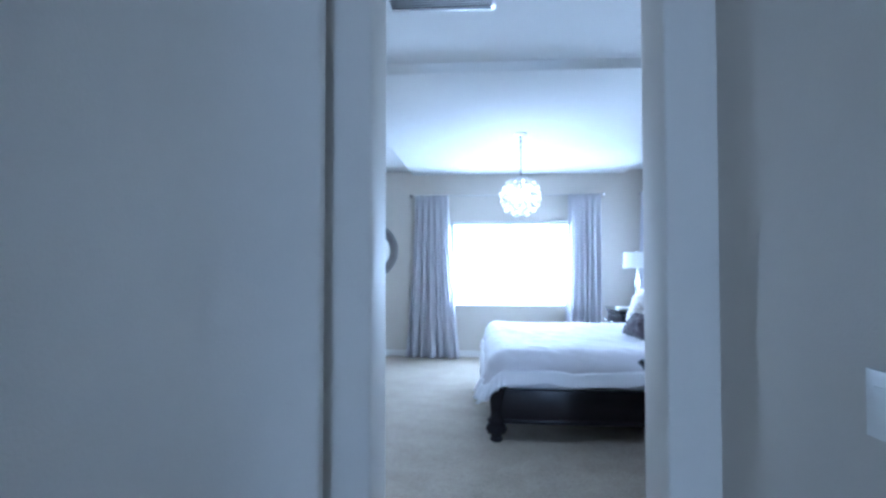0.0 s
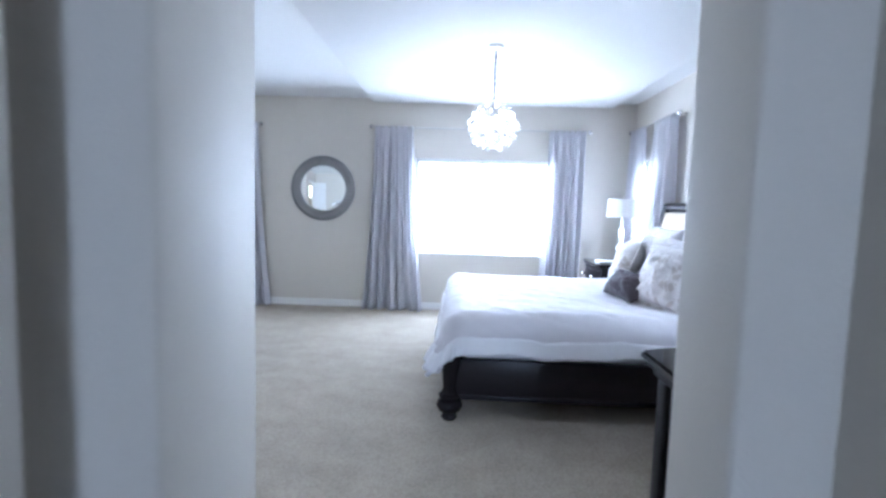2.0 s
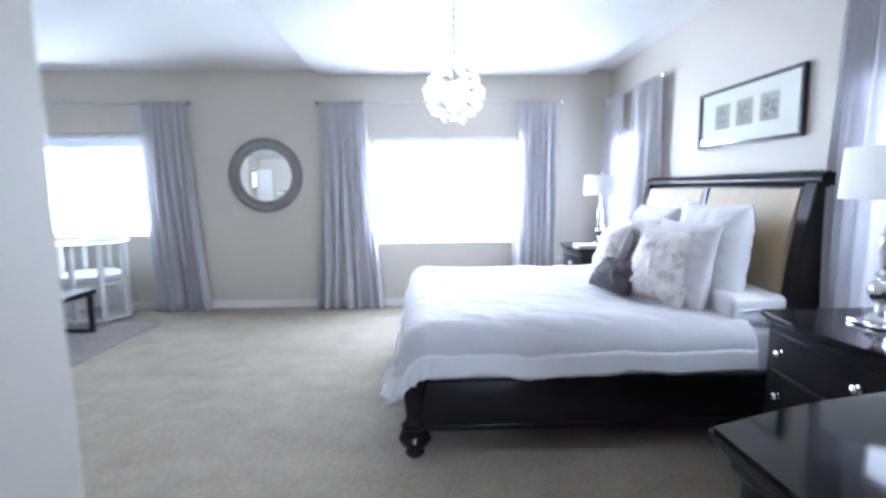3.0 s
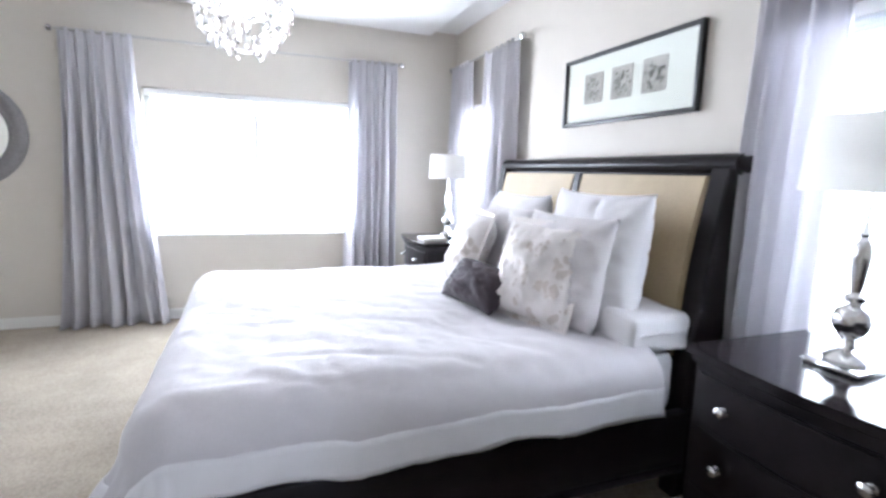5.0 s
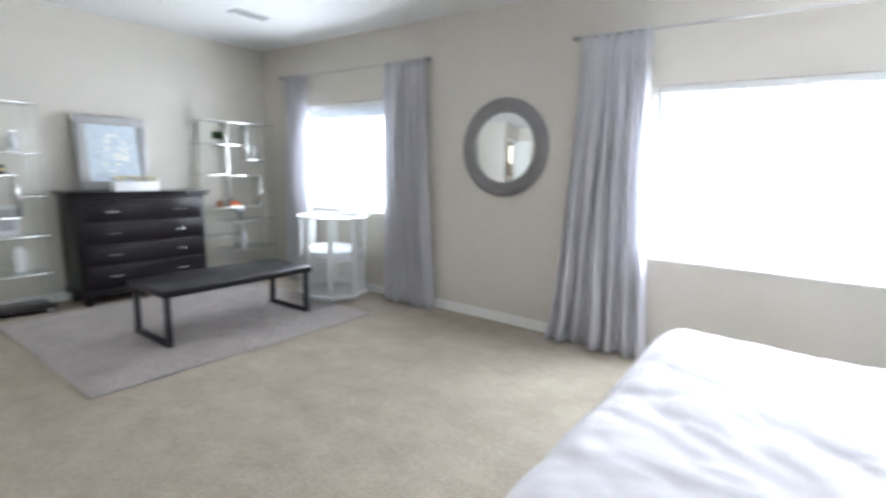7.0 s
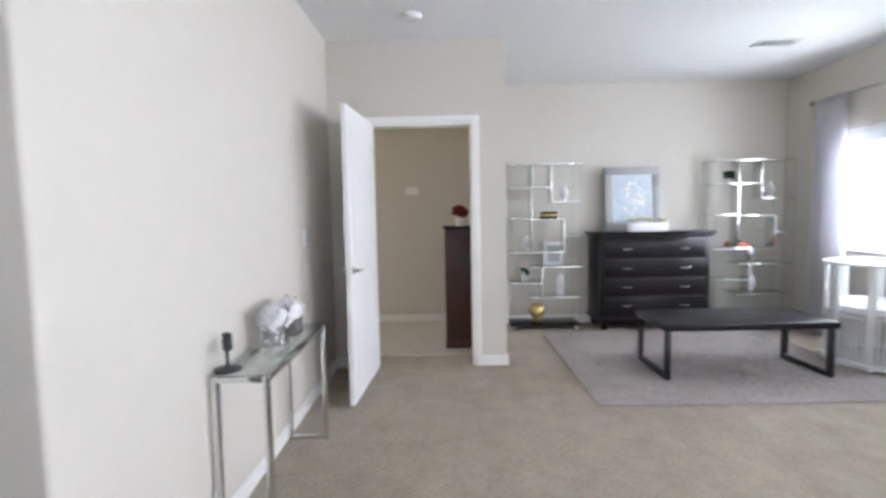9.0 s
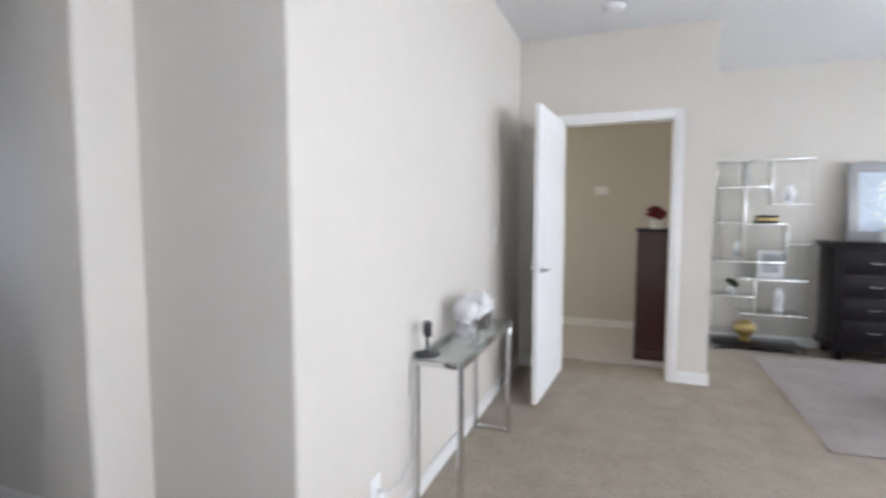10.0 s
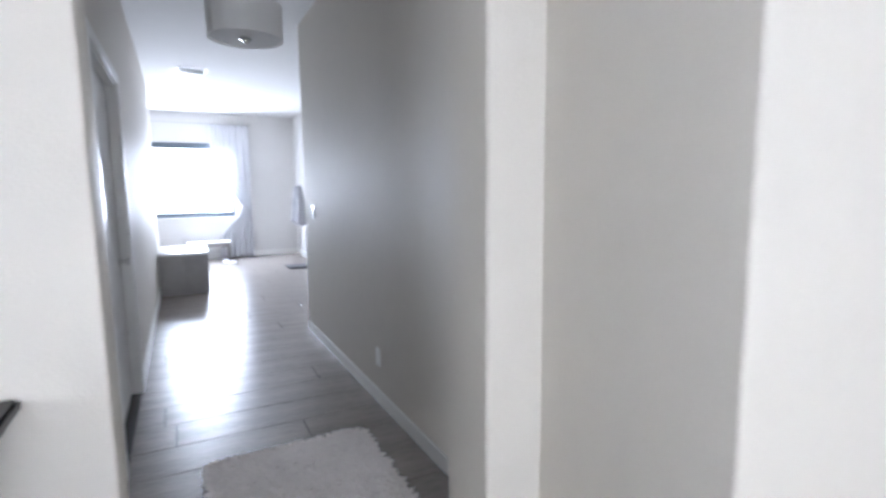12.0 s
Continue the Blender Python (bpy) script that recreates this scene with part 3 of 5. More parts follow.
# ---- chandelier ----
def chandelier(x, y):
    c = thing("chandelier", "crystal globe chandelier with lit bulbs on a chain", "chandelier", pose(x, y, 0))
    top = CEIL - 0.07
    part("canopy", lathe([(0, top), (0.062, top), (0.062, top - 0.012), (0.045, top - 0.022), (0.012, top - 0.028), (0, top - 0.028)], 28), M_NICKEL, c)
    z, n = top - 0.03, 0
    while z > 2.235:
        pts = [(0.009 * math.cos(t), 0.0, 0.017 * math.sin(t)) for t in [2 * math.pi * i / 12 for i in range(12)]]
        part("chain_link", tube(pts, 0.0035, 6, True), M_SILVERLEAF, c, at=pose(0, 0, z, 0, 0, 90 * (n % 2)))
        z, n = z - 0.027, n + 1
    part("power_cord", tube([(0.004, 0.004, top - 0.025), (-0.003, 0.003, 2.45), (0.003, -0.003, 2.22)], 0.004, 8), M_SILVERLEAF, c, "grey cord woven through the chain")
    cz, R = 2.035, 0.185
    for k in range(6):
        pts = [(R * math.cos(t), 0, cz + R * math.sin(t)) for t in [2 * math.pi * i / 40 for i in range(40)]]
        part("ring", tube(pts, 0.004, 6, True), M_NICKEL, c, at=pose(0, 0, 0, 0, 0, 30 * k))
    for lat in (-0.5, 0.0, 0.5):
        r, zz = R * math.cos(lat), cz + R * math.sin(lat)
        part("ring", tube([(r * math.cos(t), r * math.sin(t), zz) for t in [2 * math.pi * i / 40 for i in range(40)]], 0.004, 6, True), M_NICKEL, c)
    part("stem", lathe([(0, 2.235), (0.012, 2.23), (0.012, 2.08), (0.03, 2.07), (0.02, 1.99), (0.0, 1.985)], 16), M_NICKEL, c)
    for k in range(4):
        a = math.pi / 2 * k + 0.4
        bx, by = 0.075 * math.cos(a), 0.075 * math.sin(a)
        part("arm", tube([(0, 0, 2.0), (bx * 0.6, by * 0.6, 1.98), (bx, by, 2.0)], 0.005, 6), M_NICKEL, c)
        part("bulb", lathe([(0, 2.0), (0.011, 2.0), (0.017, 2.03), (0.016, 2.05), (0.007, 2.085), (0, 2.095)], 14, (bx, by, 0)), M_BULB, c, "glowing candle bulb")
    drop = mesh_of(lathe([(0, 0.0), (0.005, -0.006), (0.013, -0.022), (0.011, -0.036), (0, -0.056)], 6), "crystal", M_CRYSTAL)
    rnd = random.Random(7)
    for lat, n in ((0.75, 12), (0.45, 18), (0.15, 22), (-0.15, 22), (-0.45, 18), (-0.8, 12), (-1.15, 6)):
        for k in range(n):
            a = 2 * math.pi * (k + rnd.uniform(-0.2, 0.2)) / n
            r = R * math.cos(lat) * 1.04
            ob = new("crystal", drop)
            ob.parent = c
            ob.matrix_basis = pose(r * math.cos(a), r * math.sin(a), cz + R * math.sin(lat) + 0.01, rnd.uniform(-25, 25), rnd.uniform(-25, 25), rnd.uniform(0, 90))
    return c


def chandelier_lamp(x, y):
    data = bpy.data.lights.new("chandelier_lamp", "POINT")
    data.energy, data.color, data.shadow_soft_size = 9, (1.0, 0.93, 0.84), 0.09
    new("chandelier_lamp", data).location = (x, y, 2.06)


# ---- bed ----
def plank(profile, y0, y1, bevel=0.006):
    """A curved board: a closed outline in x and z, drawn out along y."""
    bm = bmesh.new()
    a = [bm.verts.new((x, y0, z)) for x, z in profile]
    b = [bm.verts.new((x, y1, z)) for x, z in profile]
    n = len(profile)
    for i in range(n):
        bm.faces.new((a[i], a[(i + 1) % n], b[(i + 1) % n], b[i]))
    ends = [bm.faces.new(a), bm.faces.new(b)]
    bmesh.ops.recalc_face_normals(bm, faces=bm.faces)
    if bevel:
        bmesh.ops.bevel(bm, geom=list({e for f in ends for e in f.edges}), offset=bevel, segments=2, affect="EDGES")
    return bm


def sleigh(front, thick, z0, z1, n=18):
    """The outline of a sleigh back between two heights: front(z) gives its front face."""
    zs = [z0 + (z1 - z0) * i / n for i in range(n + 1)]
    return [(front(z), z) for z in zs] + [(front(z) + thick, z) for z in reversed(zs)]


BY0, BY1, BX0 = 3.79, 5.80, -0.42


def bed():
    b = thing("bed", "dark espresso sleigh bed with turned feet and tan padded headboard", "bed")

    def front(z):
        return 1.545 + 0.02 * z + 0.115 * max(0, z - 0.55) ** 1.7
    for y in (BY0 + 0.02, BY1 - 0.11):
        part("post", plank([(front(1.40 * i / 18), 1.40 * i / 18) for i in range(19)] + [(1.80, 1.40), (1.80, 0.0)], y, y + 0.09), M_DARK, b)
    part("headboard_panel", plank(sleigh(lambda z: front(z) + 0.04, 0.05, 0.25, 1.38), BY0 + 0.11, BY1 - 0.11, 0), M_DARK, b)
    roll = [(1.735 + 0.062 * math.cos(t), 1.418 + 0.046 * math.sin(t)) for t in [2 * math.pi * i / 24 for i in range(24)]]
    part("top_rail", plank(roll, BY0 - 0.0, BY1 + 0.0, 0.012), M_DARK, b)
    mid = (BY0 + BY1) / 2
    part("divider", plank(sleigh(lambda z: front(z) - 0.002, 0.05, 0.7, 1.37, 10), mid - 0.03, mid + 0.03, 0.004), M_DARK, b)
    for y0, y1 in ((BY0 + 0.115, mid - 0.033), (mid + 0.033, BY1 - 0.115)):
        part("padded_panel", plank(sleigh(lambda z: front(z) + 0.004 - 0.016 * math.sin(math.pi * (z - 0.6) / 0.77), 0.03, 0.6, 1.368, 14), y0, y1, 0.012), M_TAN, b, "tan leather padded panel")
    for y in (BY0, BY1 - 0.05):
        part("side_rail", boxes((BX0 + 0.06, 1.56, y, y + 0.05, 0.14, 0.40), bevel=0.006), M_DARK, b)
        part("rail_moulding", boxes((BX0 + 0.08, 1.55, y - 0.012, y + 0.062, 0.14, 0.175), bevel=0.008), M_DARK, b)
    part("foot_rail", boxes((BX0, BX0 + 0.05, BY0 + 0.06, BY1 - 0.06, 0.14, 0.42), bevel=0.006), M_DARK, b)
    foot = [(0, 0), (0.033, 0), (0.042, 0.015), (0.036, 0.035), (0.03, 0.045), (0.058, 0.065), (0.068, 0.095), (0.06, 0.125), (0.04, 0.14), (0.056, 0.152), (0.056, 0.168),
            (0.042, 0.178), (0.036, 0.215), (0.041, 0.29), (0.05, 0.36), (0.055, 0.37), (0.055, 0.42), (0, 0.42)]
    for x, y in ((BX0 + 0.025, BY0 + 0.025), (BX0 + 0.025, BY1 - 0.025)):
        part("turned_foot", lathe([(q * 1.25, z) for q, z in foot], 32, (x, y, 0)), M_DARKTOP, b)
    part("mattress", boxes((BX0 + 0.10, 1.53, BY0 + 0.055, BY1 - 0.055, 0.38, 0.645), bevel=0.05, seg=4), M_LINEN, b, "white mattress")
    return b


def duvet():
    """A thick white duvet that hangs over the foot and both sides of the bed."""
    nx, ny = 110, 130
    xi, ya, yb = BX0 + 0.10, BY0 + 0.10, BY1 - 0.10
    head = 1.36
    hang_foot, hang_side, r = 0.41, 0.34, 0.15
    bm = bmesh.new()
    rows = []
    for i in range(nx + 1):
        row = []
        a = xi - hang_foot + (head - xi + hang_foot) * i / nx
        for j in range(ny + 1):
            b = ya - hang_side + (yb - ya + 2 * hang_side) * j / ny
            ox = min(0, a - xi)
            oy = min(0, b - ya) + max(0, b - yb)
            d = math.hypot(ox, oy)
            far = min(d, 0.47)
            px, py = max(a, xi), min(max(b, ya), yb)
            z = 0.695
            z += 0.018 * noise.noise((a * 1.7, b * 1.7, 1.0)) + 0.012 * noise.noise((a * 4.2 + b, b * 3.1, 4.0))
            crease = noise.noise((a * 2.2 + b * 3.6, b * 1.3 - a * 1.2, 9.0))
            z -= 0.007 * max(0, 0.16 - abs(crease)) / 0.16
            fold = noise.noise((a * 5.5 - b * 2.0, b * 6.5 + a * 2.5, 12.0))
            z -= 0.0045 * max(0, 0.14 - abs(fold)) / 0.14
            z += 0.006 * noise.noise((a * 9 + 2 * b, b * 7, 6.0)) + 0.004 * abs(noise.noise((a * 16, b * 13, 2.0)))
            if d > 0:
                nxd, nyd = ox / d, oy / d
                if far < r * math.pi / 2:
                    h, v = r * math.sin(far / r), r * (1 - math.cos(far / r))
                else:
                    e = far - r * math.pi / 2
                    along = (a * abs(nyd) + b * abs(nxd)) * 9
                    rip = (0.008 + 0.011 * abs(nxd)) * math.sin(along + 2.5 * noise.noise((a * 2, b * 2, 2.0))) * min(1, e / 0.12)
                    near = max(0.0, 1 - (b - ya + hang_side) / 0.75)
                    h, v = r + (0.10 + (0.10 + 0.42 * near) * abs(nxd)) * e + rip, r + e * (0.96 - 0.06 * abs(nxd))
                px, py, z = px + nxd * h, py + nyd * h, z - v
                z += 0.004 * noise.noise((a * 5, b * 5, 3.0))
            row.append(bm.verts.new((px, py, max(z, 0.10))))
        rows.append(row)
    hem = []
    for i in range(nx):
        for j in range(ny):
            f = bm.faces.new((rows[i][j], rows[i + 1][j], rows[i + 1][j + 1], rows[i][j + 1]))
            a = xi - hang_foot + (head - xi + hang_foot) * (i + 0.5) / nx
            b = ya - hang_side + (yb - ya + 2 * hang_side) * (j + 0.5) / ny
            if min(a - xi + hang_foot, b - ya + hang_side, yb + hang_side - b) < 0.11:
                hem.append(f)
    own = bmesh.new()
    seen = {}
    for f in hem:
        own.faces.new([seen.setdefault(v, own.verts.new(v.co) if v not in seen else seen.get(v)) for v in f.verts])
    own.normal_update()
    for v in own.verts:
        v.co += v.normal * 0.005
    d = thing("duvet", "thick rumpled off-white duvet with a white hem over the bed", "duvet")
    for name, mesh, mat in (("cover", bm, M_DUVET), ("hem_band", own, M_LINEN)):
        ob = part(name, mesh, mat, d, smooth=60)
        s = ob.modifiers.new("thickness", "SOLIDIFY")
        s.thickness, s.offset = (0.022 if name == "cover" else 0.004), -1
    return d


def pillow_mesh(w, h, t, seed, ears=0.03):
    """A stuffed pillow: w wide, h high, t thick, standing upright, with pulled-out corners and dents."""
    n = 36
    bm = bmesh.new()
    sides = []
    for s in (1, -1):
        rows = []
        for i in range(n + 1):
            row = []
            for j in range(n + 1):
                u, v = 2 * i / n - 1, 2 * j / n - 1
                edge = max(0, (1 - abs(u) ** 3.4)) ** 0.55 * max(0, (1 - abs(v) ** 3.4)) ** 0.55
                pinch = 1 - 0.035 * (1 - u * u) * abs(v) - 0.0
                pinch2 = 1 - 0.035 * (1 - v * v) * abs(u)
                corner = 1 + ears * (abs(u) * abs(v)) ** 3
                y = s * t / 2 * edge * (1 + 0.22 * noise.noise((u * 1.8, v * 1.8, seed * 3.1 + s)))
                y += (0.016 * noise.noise((u * 3.4, v * 3.4, seed + 7.0 * s)) + 0.014 * abs(noise.noise((u * 5 + v * 3, v * 4 - u * 2, seed + 3.0 * s))) - 0.012 * abs(noise.noise((u * 9 + v * 2, v * 7, seed)))) * edge
                tuck = noise.noise((u * 4.2 - v * 2.4, v * 3.3 + u * 1.7, seed * 1.7 + s))
                y -= s * 0.020 * max(0, 0.13 - abs(tuck)) / 0.13 * edge * (0.25 + 0.75 * max(abs(u), abs(v)))
                row.append(bm.verts.new((u * w / 2 * pinch2 * corner, y, h / 2 + v * h / 2 * pinch * corner)))
            rows.append(row)
        sides.append(rows)
        for i in range(n):
            for j in range(n):
                bm.faces.new((rows[i][j], rows[i + 1][j], rows[i + 1][j + 1], rows[i][j + 1]))
    bmesh.ops.remove_doubles(bm, verts=bm.verts, dist=0.0008)
    bmesh.ops.recalc_face_normals(bm, faces=bm.faces)
    return bm


def pillow(x, y, z, w, h, t, lean, turn, mat, seed, label, flange=None):
    """turn: the heading of its face; lean: how far it tips back."""
    p = thing("pillow", label, "pillow", Matrix.Translation((x, y, z)) @ pose(0, 0, 0, 0, 0, 90 + turn) @ pose(0, 0, 0, lean), group="pillows on the bed")
    part("cushion", pillow_mesh(w, h, t, seed), mat, p, smooth=180)
    if flange:
        bm = bmesh.new()
        k = 0.025
        for a, b, c, d in ((-w / 2 - k, w / 2 + k, h * 0.985, h + k), (-w / 2 - k, w / 2 + k, -k, h * 0.015), (-w / 2 - k, -w / 2 + 0.012, h * 0.015, h * 0.985), (w / 2 - 0.012, w / 2 + k, h * 0.015, h * 0.985)):
            box(bm, a, b, -0.005, 0.005, c, d, bevel=0.004, seg=1)
        part("flange", bm, flange, p, "flat stitched border")
    return p


def flat_pillow(x, y, z):
    """A boxy sleeping pillow that lies flat by the headboard, its end seam turned out."""
    p = thing("pillow", "flat white sleeping pillow lying by the headboard", "pillow", pose(x, y, z), group="pillows on the bed")
    bm = boxes((-0.16, 0.15, -0.225, 0.26, 0, 0.155), bevel=0.035, seg=3)
    bmesh.ops.subdivide_edges(bm, edges=bm.edges, cuts=3, use_grid_fill=True)
    for v in bm.verts:
        c = v.co
        side = abs(c.y - 0.02) / 0.24
        c.z += 0.02 * (1 - side) * (c.z > 0.1) + 0.016 * noise.noise((c.x * 9, c.y * 9, c.z * 6)) * (c.z > 0.02)
        c.y -= 0.014 * noise.noise((c.x * 12, c.z * 15, 4.0)) * (c.y < -0.15)
    part("cushion", bm, M_LINEN, p, smooth=60)
    part("seam", tube([(-0.12, -0.224, 0.085), (-0.05, -0.229, 0.09), (0.05, -0.228, 0.087), (0.115, -0.224, 0.082)], 0.006, 6), M_LINEN, p, "piped end seam")
    return p


# ---- case goods ----
def bow_front(x0, y0, y1, z0, z1, bow, back):
    """A board with a bowed front at x0 - bow in the middle, flat at the back."""
    n = 14
    bm = bmesh.new()
    pts = [(x0 - bow * (1 - ((i / n) * 2 - 1) ** 2), y0 + (y1 - y0) * i / n) for i in range(n + 1)] + [(back, y1), (back, y0)]
    low = [bm.verts.new((x, y, z0)) for x, y in pts]
    top = [bm.verts.new((x, y, z1)) for x, y in pts]
    m = len(pts)
    for i in range(m):
        bm.faces.new((low[i], low[(i + 1) % m], top[(i + 1) % m], top[i]))
    caps = [bm.faces.new(low), bm.faces.new(top)]
    bmesh.ops.recalc_face_normals(bm, faces=bm.faces)
    bmesh.ops.bevel(bm, geom=list({e for f in caps for e in f.edges}), offset=0.005, segments=2, affect="EDGES")
    return bm


def knob(x, y, z, parent, way=(-1, 0)):
    turn = pose(x, y, z, 0, -90, 0) if way == (-1, 0) else pose(x, y, z, 0, 90, 0) if way == (1, 0) else pose(x, y, z, -90, 0, 0)
    part("knob", lathe([(0, 0), (0.013, 0), (0.013, 0.003), (0.006, 0.006), (0.006, 0.014), (0.015, 0.019), (0.016, 0.026), (0.009, 0.032), (0, 0.033)], 18), M_CHROME, parent, "chrome knob", at=turn)


def nightstand(x0, y0, y1, h, label):
    n = thing("nightstand", label, "nightstand", group="nightstands")
    back = X1 - 0.05
    part("top", bow_front(x0 - 0.02, y0 - 0.02, y1 + 0.02, h - 0.03, h, 0.045, back), M_DARKTOP, n, "polished dark top")
    part("top_moulding", bow_front(x0 - 0.006, y0 - 0.006, y1 + 0.006, h - 0.055, h - 0.03, 0.045, back), M_DARK, n)
    part("body", bow_front(x0 + 0.012, y0, y1, 0.13, h - 0.055, 0.04, back), M_DARK, n)
    for z0, z1 in ((h - 0.235, h - 0.075), (h - 0.435, h - 0.25), (0.17, h - 0.45)):
        dr = part("drawer", bow_front(x0 - 0.002, y0 + 0.03, y1 - 0.03, z0, z1, 0.042, x0 + 0.05), M_DARK, n)
        for f in (0.22, 0.78):
            y = y0 + (y1 - y0) * f
            u = f * 2 - 1
            knob(x0 - 0.004 - 0.042 * (1 - (u * 1.0) ** 2), y, (z0 + z1) / 2, dr)
    part("plinth", bow_front(x0, y0 - 0.004, y1 + 0.004, 0.10, 0.14, 0.044, back), M_DARK, n)
    for x in (x0 + 0.045, back - 0.05):
        for y in (y0 + 0.05, y1 - 0.05):
            part("bun_foot", lathe([(0, 0), (0.025, 0), (0.042, 0.02), (0.046, 0.045), (0.034, 0.075), (0.028, 0.085), (0.04, 0.10), (0, 0.10)], 20, (x, y, 0)), M_DARK, n)
    return n


def table_lamp(x, y, z):
    l = thing("table_lamp", "silver baluster table lamp with a white drum shade", "table lamp", pose(x, y, z), "bedside lamps")
    part("base", boxes((-0.075, 0.075, -0.075, 0.075, 0, 0.018), bevel=0.005), M_CHROME, l)
    prof = [(0, 0.018), (0.055, 0.018), (0.06, 0.03), (0.045, 0.045), (0.022, 0.06), (0.018, 0.085), (0.04, 0.11), (0.052, 0.14), (0.044, 0.17), (0.02, 0.19), (0.03, 0.2), (0.03, 0.212), (0.016, 0.225),
            (0.021, 0.26), (0.027, 0.33), (0.024, 0.36), (0.012, 0.38), (0.018, 0.39), (0.012, 0.40), (0.007, 0.42), (0.007, 0.54), (0, 0.54)]
    part("stem", lathe(prof, 28), M_CHROME, l)
    bm = lathe([(0.17, 0.505), (0.16, 0.705), (0.157, 0.705), (0.167, 0.505), (0.17, 0.505)], 48)
    part("shade", bm, M_SHADE, l, "white fabric drum shade")
    part("finial", lathe([(0, 0.71), (0.008, 0.71), (0.011, 0.72), (0.005, 0.732), (0, 0.736)], 12), M_CHROME, l)
    part("shade_spider", boxes((-0.158, 0.158, -0.003, 0.003, 0.70, 0.706), (-0.003, 0.003, -0.158, 0.158, 0.70, 0.706)), M_NICKEL, l)
    part("harp", tube([(0, -0.03, 0.52), (0, -0.055, 0.60), (0, -0.03, 0.69), (0, 0, 0.708), (0, 0.03, 0.69), (0, 0.055, 0.60), (0, 0.03, 0.52)], 0.003, 6), M_NICKEL, l)
    return l


def bow_board(x0, x1, back, front, z0, z1, bow, bevel=0.005):
    """A board whose long edge on the +y side bows out in the middle."""
    n = 24
    bm = bmesh.new()
    pts = [(x0, back)] + [(x0 + (x1 - x0) * i / n, front + bow * (1 - (2 * i / n - 1) ** 2)) for i in range(n + 1)] + [(x1, back)]
    low = [bm.verts.new((x, y, z0)) for x, y in pts]
    top = [bm.verts.new((x, y, z1)) for x, y in pts]
    m = len(pts)
    for i in range(m):
        bm.faces.new((low[i], low[(i + 1) % m], top[(i + 1) % m], top[i]))
    caps = [bm.faces.new(low), bm.faces.new(top)]
    bmesh.ops.recalc_face_normals(bm, faces=bm.faces)
    bmesh.ops.bevel(bm, geom=list({e for f in caps for e in f.edges}), offset=bevel, segments=2, affect="EDGES")
    return bm


def chest(x0, y0, x1, y1, h, bow):
    """The long bow-front chest against the wall beside the opening; its drawers face the bed."""
    c = thing("chest_of_drawers", "dark espresso bow-front chest with a polished top and chrome knobs", "chest")
    part("top", bow_board(x0, x1, y0, y1, h - 0.028, h, bow, 0.007), M_DARKTOP, c, "glossy dark top")
    part("top_moulding", bow_board(x0 + 0.014, x1 - 0.014, y0, y1 - 0.014, h - 0.046, h - 0.028, bow, 0.006), M_DARK, c)
    part("cornice", bow_board(x0 + 0.028, x1 - 0.028, y0, y1 - 0.028, h - 0.07, h - 0.046, bow, 0.007), M_DARK, c)
    part("body", bow_board(x0 + 0.05, x1 - 0.05, y0 + 0.004, y1 - 0.05, 0.12, h - 0.07, bow), M_DARK, c)
    part("plinth", bow_board(x0 + 0.03, x1 - 0.03, y0 + 0.004, y1 - 0.03, 0.10, 0.16, bow, 0.008), M_DARK, c)
    part("side_panel", boxes((x0 + 0.043, x0 + 0.0505, y0 + 0.08, y1 - 0.13, 0.22, h - 0.15), bevel=0.003), M_DARK, c)
    part("corner_pilaster", boxes((x0 + 0.036, x0 + 0.066, y1 - 0.098, y1 - 0.038, 0.16, h - 0.07), bevel=0.01, seg=3), M_DARK, c)
    part("corner_pilaster", boxes((x1 - 0.066, x1 - 0.036, y1 - 0.098, y1 - 0.038, 0.16, h - 0.07), bevel=0.01, seg=3), M_DARK, c)

    def edge(x):
        u = (x - x0) / (x1 - x0)
        return y1 + bow * (1 - (2 * u - 1) ** 2)
    for z0, z1 in ((0.19, 0.43), (0.45, 0.66), (0.68, h - 0.09)):
        for k in range(3):
            a = x0 + 0.08 + k * (x1 - x0 - 0.16) / 3 + 0.008
            b = x0 + 0.08 + (k + 1) * (x1 - x0 - 0.16) / 3 - 0.008
            n = 8
            bm = bmesh.new()
            rows = [[bm.verts.new((a + (b - a) * i / n, edge(a + (b - a) * i / n) + off, z)) for off, z in ((-0.06, z0), (-0.036, z0), (-0.03, z0 + 0.006), (-0.03, z1 - 0.006), (-0.036, z1), (-0.06, z1))] for i in range(n + 1)]
            for p, q in zip(rows, rows[1:]):
                for i in range(6):
                    bm.faces.new((p[i], p[(i + 1) % 6], q[(i + 1) % 6], q[i]))
            bm.faces.new(rows[0])
            bm.faces.new(rows[-1])
            bmesh.ops.recalc_face_normals(bm, faces=bm.faces)
            d = part("drawer", bm, M_DARK, c)
            for f in (0.25, 0.75):
                x = a + (b - a) * f
                knob(x, edge(x) - 0.032, (z0 + z1) / 2, d, (0, 1))
    for x in (x0 + 0.08, x1 - 0.08):
        for y in (y0 + 0.07, y1 - 0.09):
            part("bun_foot", lathe([(0, 0), (0.028, 0), (0.046, 0.02), (0.05, 0.045), (0.036, 0.078), (0.044, 0.10), (0, 0.10)], 20, (x, y, 0)), M_DARK, c)
    return c


